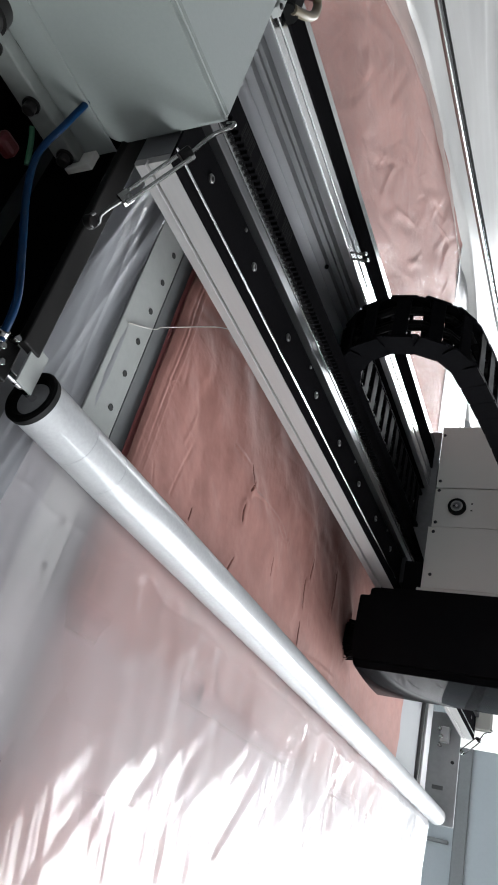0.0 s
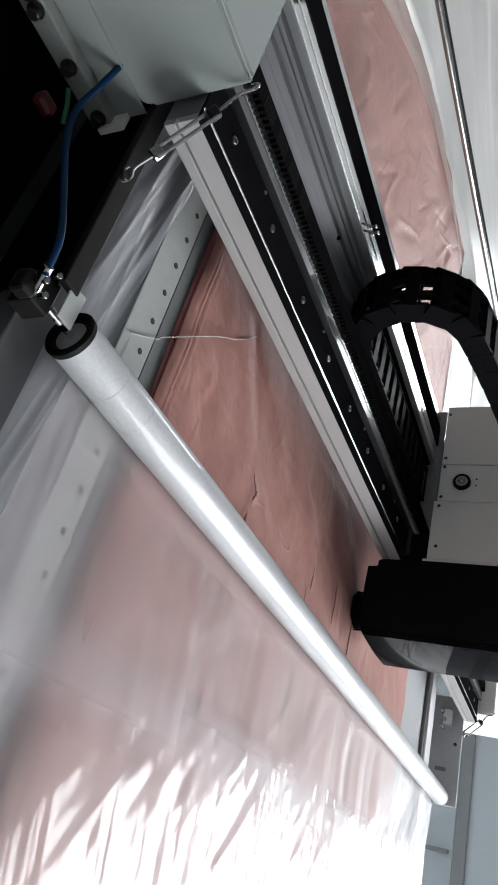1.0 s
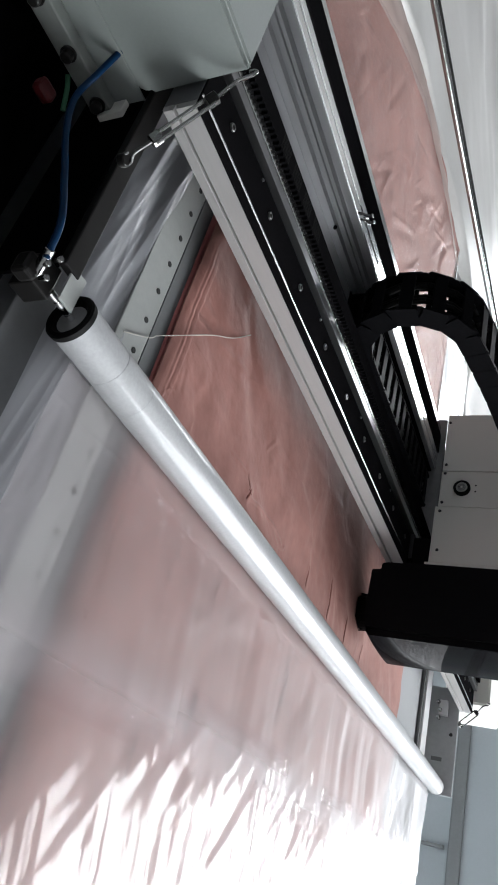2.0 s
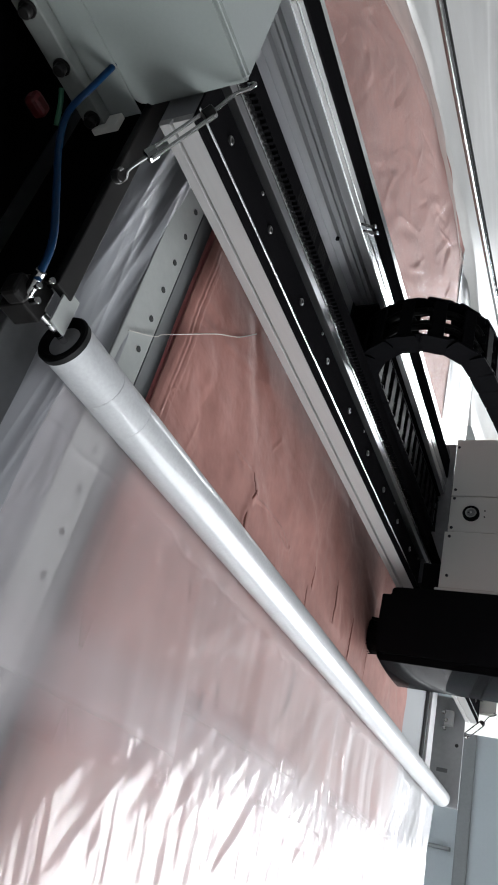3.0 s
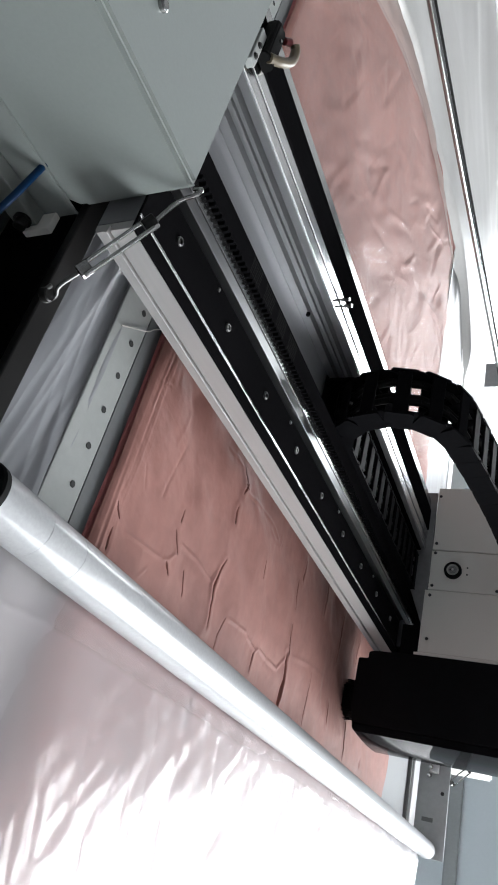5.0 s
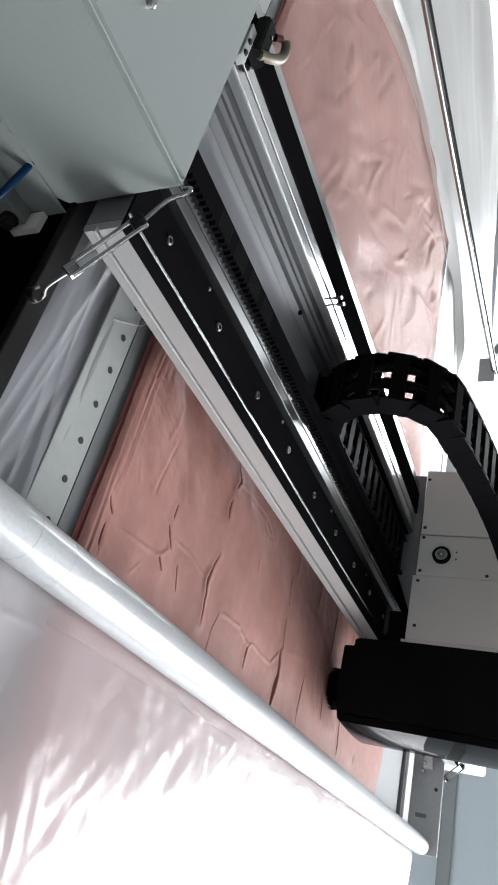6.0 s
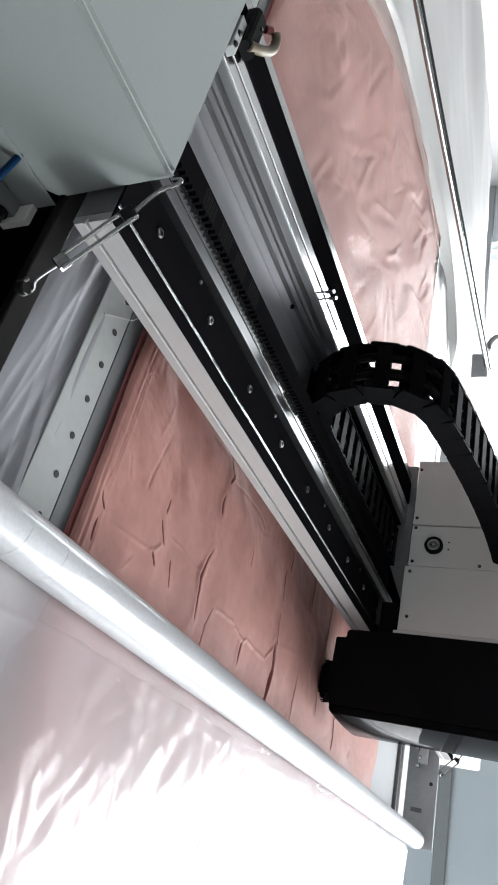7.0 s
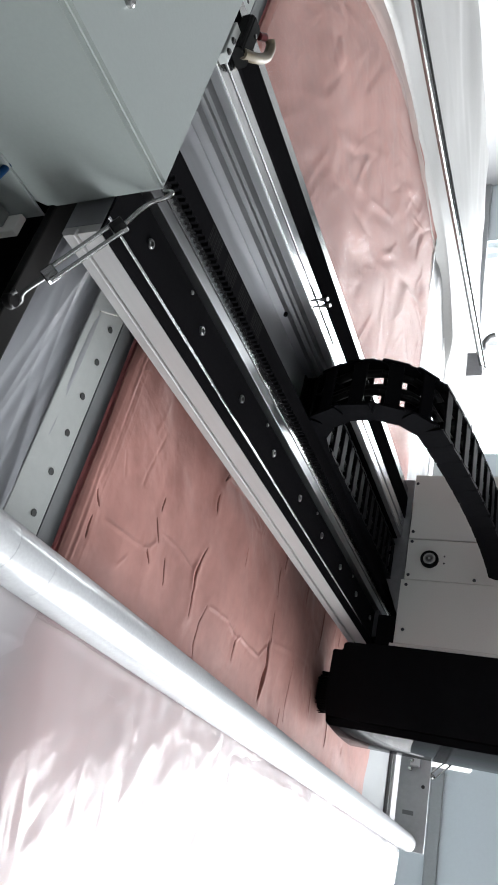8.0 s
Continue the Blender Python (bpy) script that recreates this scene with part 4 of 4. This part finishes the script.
def flap_height(x, y):
    k = np.clip((RYA + 0.01 - y) / 0.10, 0, 1)
    k = k * k * (3 - 2 * k)
    over = np.clip((x - 0.100) / 0.120, 0, 1)
    over = over * over * (3 - 2 * over)
    z = film_waves(x, y, 11) * (0.12 + 0.88 * over) * (0.55 + 0.45 * np.clip((-0.33 - y) / 0.1, 0, 1))
    d = y - RYA + 0.052 + 0.020 * (vnoise(x * 21, x * 0 + 8.0) - 0.5) + 0.006 * (vnoise(x * 60, x * 0 + 4.0) - 0.5)
    ridge = 0.0012 * np.exp(-np.abs(d) / 0.005) * vnoise(x * 16, x * 0 + 1.0)
    push = np.clip((x - 0.35) / 0.5, 0, 1)  # slack pushed up before the roller
    rise = np.clip(y + 0.46, 0, 0.112)
    ridge = ridge + push * 0.60 * rise ** 2 * np.clip((RYA - 0.014 - y) / 0.035, 0, 1) * over
    z = z - 0.02 * np.clip(y + 0.33, -0.35, 0) * np.clip((0.62 - x) / 0.35, 0, 1)
    return -0.1070 + 0.0035 * k + z * k + ridge - (1 - over) * 0.011 * k - np.clip((x - 1.67) / 0.05, 0, 1) * 0.006


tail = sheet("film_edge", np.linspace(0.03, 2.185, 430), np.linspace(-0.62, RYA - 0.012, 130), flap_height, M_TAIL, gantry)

# ---- cutting head ----
head = thing("knife_carriage", "knife carriage with warm grey panels and glossy black cover", "cutting head", pose(0, 0, Z))
HX = 0.985
panels = part("upper_panel", boxed(HX, HX + 0.22, 0.197, 0.358, 0.056, 0.42, 0.002), M_PANEL, head, "warm grey enamelled panel")
middle = part("middle_panel", boxed(HX, HX + 0.22, 0.101, 0.1945, 0.056, 0.42, 0.0015), M_PANEL, head)
lower = part("lower_panel", boxed(HX, HX + 0.22, -0.040, 0.1002, 0.050, 0.42, 0.0015), M_PANEL, head)
part("panel_lip", boxed(HX - 0.001, HX + 0.2, -0.047, -0.0405, 0.042, 0.42, 0.001), M_PANEL, lower)
part("core", boxed(HX + 0.01, HX + 0.21, -0.03, 0.35, 0.06, 0.41), M_DARK, head)


def panel_screw(y, z, owner):
    part("screw", turned(bmesh.new(), (HX + 0.001, y, z), (HX - 0.0022, y, z), ((0, 0.0036), (0.6, 0.0036), (1, 0.0026)), 10), M_DARK, owner)


for y, z, o in ((0.335, 0.062, panels), (0.213, 0.064, panels), (0.189, 0.064, middle), (0.111, 0.064, middle), (0.088, 0.062, lower), (-0.010, 0.066, lower), (0.109, 0.200, middle)):
    panel_screw(y, z, o)
gauge = part("pressure_gauge", turned(bmesh.new(), (HX + 0.002, 0.148, 0.106), (HX - 0.010, 0.148, 0.106), ((0, 0.019), (0.8, 0.019), (1, 0.017), (1.0, 0.0135), (0.75, 0.013)), 32), M_RUBBER, middle, "black pressure gauge")
part("dial", turned(bmesh.new(), (HX - 0.006, 0.148, 0.106), (HX - 0.0085, 0.148, 0.106), ((0, 0.0128), (1, 0.0128)), 28), M_DIAL, gauge, "pale gauge dial")
part("dial_ring", turned(bmesh.new(), (HX - 0.0085, 0.148, 0.106), (HX - 0.0088, 0.148, 0.106), ((0, 0.0090), (1, 0.0090), (1, 0.0070), (0, 0.0070)), 28), M_PLATE, gauge)
part("needle", boxed(HX - 0.0096, HX - 0.0090, 0.1473, 0.1487, 0.099, 0.108), M_BLACK, gauge)
part("hub", turned(bmesh.new(), (HX - 0.0088, 0.148, 0.106), (HX - 0.0108, 0.148, 0.106), ((0, 0.0026), (0.7, 0.0026), (1, 0.0016)), 12), M_FRAME, gauge)
for y in (0.158, 0.142):
    part("pin_hole", turned(bmesh.new(), (HX + 0.001, y, 0.136), (HX - 0.0006, y, 0.136), ((0, 0.0022), (1, 0.002)), 8), M_HOLE, middle)
part("carriage_plate", prism([(0.345, 0.017), (0.141, 0.0), (0.022, 0.0495), (0.022, 0.0545), (0.345, 0.0545)], HX + 0.001, HX + 0.007, bevel=0.0012), M_DKPLATE, head, "dark grey steel carriage plate")
part("carriage_block", boxed(HX + 0.002, HX + 0.24, -0.046, 0.018, 0.012, 0.049, 0.002), M_BLACK, head)
part("carriage_shoe", boxed(HX + 0.01, HX + 0.20, -0.030, 0.030, 0.001, 0.012, 0.002), M_DARK, head)
bm = prism([(-0.216, -0.062), (-0.166, -0.072), (-0.068, -0.071), (-0.067, -0.050), (-0.053, -0.050), (-0.047, -0.032), (-0.047, 0.42), (-0.222, 0.42)], HX - 0.004, 1.192)
front = [e for e in bm.edges if all(v.co.x < HX and v.co.y < -0.2 for v in e.verts)]
rest = [e for e in bm.edges if e not in front]
bmesh.ops.bevel(bm, geom=rest, offset=0.0018, segments=2, affect="EDGES")
front = [e for e in bm.edges if all(v.co.x < HX + 0.004 and v.co.y < -0.205 for v in e.verts) and e.calc_length() > 0.3]
bmesh.ops.bevel(bm, geom=front, offset=0.014, segments=6, affect="EDGES")
for k in range(1, 10):
    bmesh.ops.bisect_plane(bm, geom=bm.verts[:] + bm.edges[:] + bm.faces[:], plane_co=(HX + 0.0205 * k, 0, 0), plane_no=(1, 0, 0))
for v in bm.verts:  # the outer side swells a little
    k = (v.co.x - 1.09) / 0.102
    v.co.y -= 0.004 * max(0, 1 - k * k) * min(1, max(0, (-0.17 - v.co.y) / 0.04))
cover = part("knife_cover", bm, M_GLOSS, head, "glossy black moulded knife cover", smooth=True)
bm = turned(bmesh.new(), (1.085, -0.135, -0.113), (1.085, -0.135, -0.066), ((0, 0.036), (0.25, 0.040), (0.8, 0.040), (1, 0.036)), 28)
foot = part("presser_foot", bm, M_RUBBER, head, "round black bristle presser foot")
bm = bmesh.new()
rnd = random.Random(3)
for k in range(160):
    a = rnd.uniform(0, 2 * math.pi)
    r = 0.0395
    x, y = 1.085 + r * math.cos(a), -0.135 + r * math.sin(a)
    rod((x, y, -0.070), (x + rnd.uniform(-0.004, 0.004), y + rnd.uniform(-0.004, 0.004), -0.1145 + rnd.uniform(0, 0.006)), 0.0009, 4, bm)
tagged(part("bristles", bm, M_CHAIN, foot), kind="stuff")

# ---- cable chain ----
chain = thing("cable_chain", "black nylon cable chain looped from beam to cutting head", "cable chain", pose(0, 0, Z))
CY0, CY1 = 0.098, 0.182
PITCH, CH = 0.0441, 0.040
CR, CZ, CXA, CXF = 0.095, 0.0075 + 0.095, 0.492, 1.28
RISE = math.radians(12)  # how far the upper run still climbs where it leaves the loop


def side_plate(y, way):
    """One moulded side of a link: an outer half, and a set-in half that runs under the next link."""
    h = CH / 2
    bm = bmesh.new()
    for x0, x1, y0, y1, c in ((-0.0275, 0.0158, 0.0, 0.0034, 0.003), (-0.0110, 0.0315, 0.0030, 0.0060, 0.010)):
        ring = [(x0 + c, -h), (x1 - c, -h), (x1, -h + c), (x1, h - c), (x1 - c, h), (x0 + c, h), (x0, h - c), (x0, -h + c)]
        lo = [bm.verts.new((px, y + way * y0, pz)) for px, pz in ring]
        hi = [bm.verts.new((px, y + way * y1, pz)) for px, pz in ring]
        bm.faces.new(lo)
        bm.faces.new(hi)
        for i in range(8):
            bm.faces.new((lo[i], lo[(i + 1) % 8], hi[(i + 1) % 8], hi[i]))
    bmesh.ops.recalc_face_normals(bm, faces=bm.faces)
    return bm


link = part("chain_link", side_plate(CY0, 1), M_CHAIN, chain)
PIECES = [part("side_plate", side_plate(CY1, -1), M_CHAIN, link)]
for z in (-CH / 2 + 0.0005, CH / 2 - 0.0045):
    PIECES.append(part("crossbar", boxed(-0.0160, 0.0060, CY0 + 0.005, CY1 - 0.005, z, z + 0.0040, 0.001, 1), M_CHAIN, link))
for y in (0.1200, 0.1560):
    PIECES.append(part("divider", boxed(-0.0130, 0.0020, y, y + 0.003, -CH / 2 + 0.0030, CH / 2 - 0.0030, 0.0006, 1), M_CHAIN, link))
for y, z, r in ((0.1095, -0.003, 0.0065), (0.1330, 0.002, 0.0055), (0.1465, -0.004, 0.0050), (0.1680, 0.001, 0.0065)):
    PIECES.append(part("cable", rod((-0.0235, y, z), (0.0235, y, z), r, 8), M_RUBBER, link))
TURN = math.pi - RISE
ARC = TURN * CR
UPPER = (0.985 - CXA + CR * math.sin(TURN)) / math.cos(RISE / 2)
N = int((CXF - CXA + ARC + UPPER) / PITCH)
LINKS = [link]
for k in range(1, N):
    o = again(link, Matrix(), chain)
    for p in PIECES:
        again(p, Matrix(), o)
    LINKS.append(o)
part("cable", bent([(CXF, 0.138, 0.006), (0.9, 0.136, 0.005), (0.62, 0.139, 0.005)], 0.007, 10), M_RUBBER, chain)


def link_pose(k, h):
    """Where link k lies when the head stands at h: along the trough, round the loop, back to the head."""
    s = (k + 0.5) * PITCH
    xa = CXA + h / 2
    low = CXF - xa
    if s < low:
        return pose(CXF - s, 0, CZ - CR, 0, 180, 0) @ pose(0, 0, 0, 0, 0, 0)
    if s < low + ARC:
        a = (s - low) / CR
        return pose(xa - CR * math.sin(a), 0, CZ - CR * math.cos(a), 0, 180 + math.degrees(a), 0)
    u, long = s - low - ARC, UPPER + h / 2  # the upper run bows and levels out towards the head
    k = RISE / long
    a = TURN + k * u
    x = xa - CR * math.sin(TURN) + (math.sin(RISE) - math.sin(RISE - k * u)) / k
    z = CZ - CR * math.cos(TURN) + (math.cos(RISE - k * u) - math.cos(RISE)) / k
    return pose(x, 0, z, 0, 180 + math.degrees(a), 0)


# ---- what moves ----
GANTRY = ((0, 0), (0.5, 0.0504), (1, 0.0880), (1.5, 0.1043), (2.2, 0.1090), (3, 0.0782), (3.5, 0.0303), (4, -0.0209), (4.5, -0.0669), (5.2, -0.0975), (6, -0.1013), (6.5, -0.1013), (7, -0.1009), (7.5, -0.1011), (8, -0.1192))
HEAD = ((0, 0), (0.5, 0), (1, 0.0055), (1.5, 0.0351), (2.2, 0.0950), (3, 0.1415), (3.5, 0.1420), (4, 0.1419), (4.5, 0.1375), (5.2, 0.0950), (6, 0.0437), (6.5, 0.0307), (7, 0.0238), (7.5, 0.0218), (8, 0.0615))


def motions():
    times = [t for t, _ in GANTRY]
    g, h = dict(GANTRY), dict(HEAD)
    walk(gantry, [(t, pose(0, g[t], Z)) for t in times])
    walk(head, [(t, pose(h[t], g[t], Z)) for t in times])
    walk(chain, [(t, pose(0, g[t], Z)) for t in times])
    walk(belt, [(t, pose(h[t], 0, 0)) for t in times])
    for k, o in enumerate(LINKS):
        walk(o, [(t, link_pose(k, h[t])) for t in times])


motions()
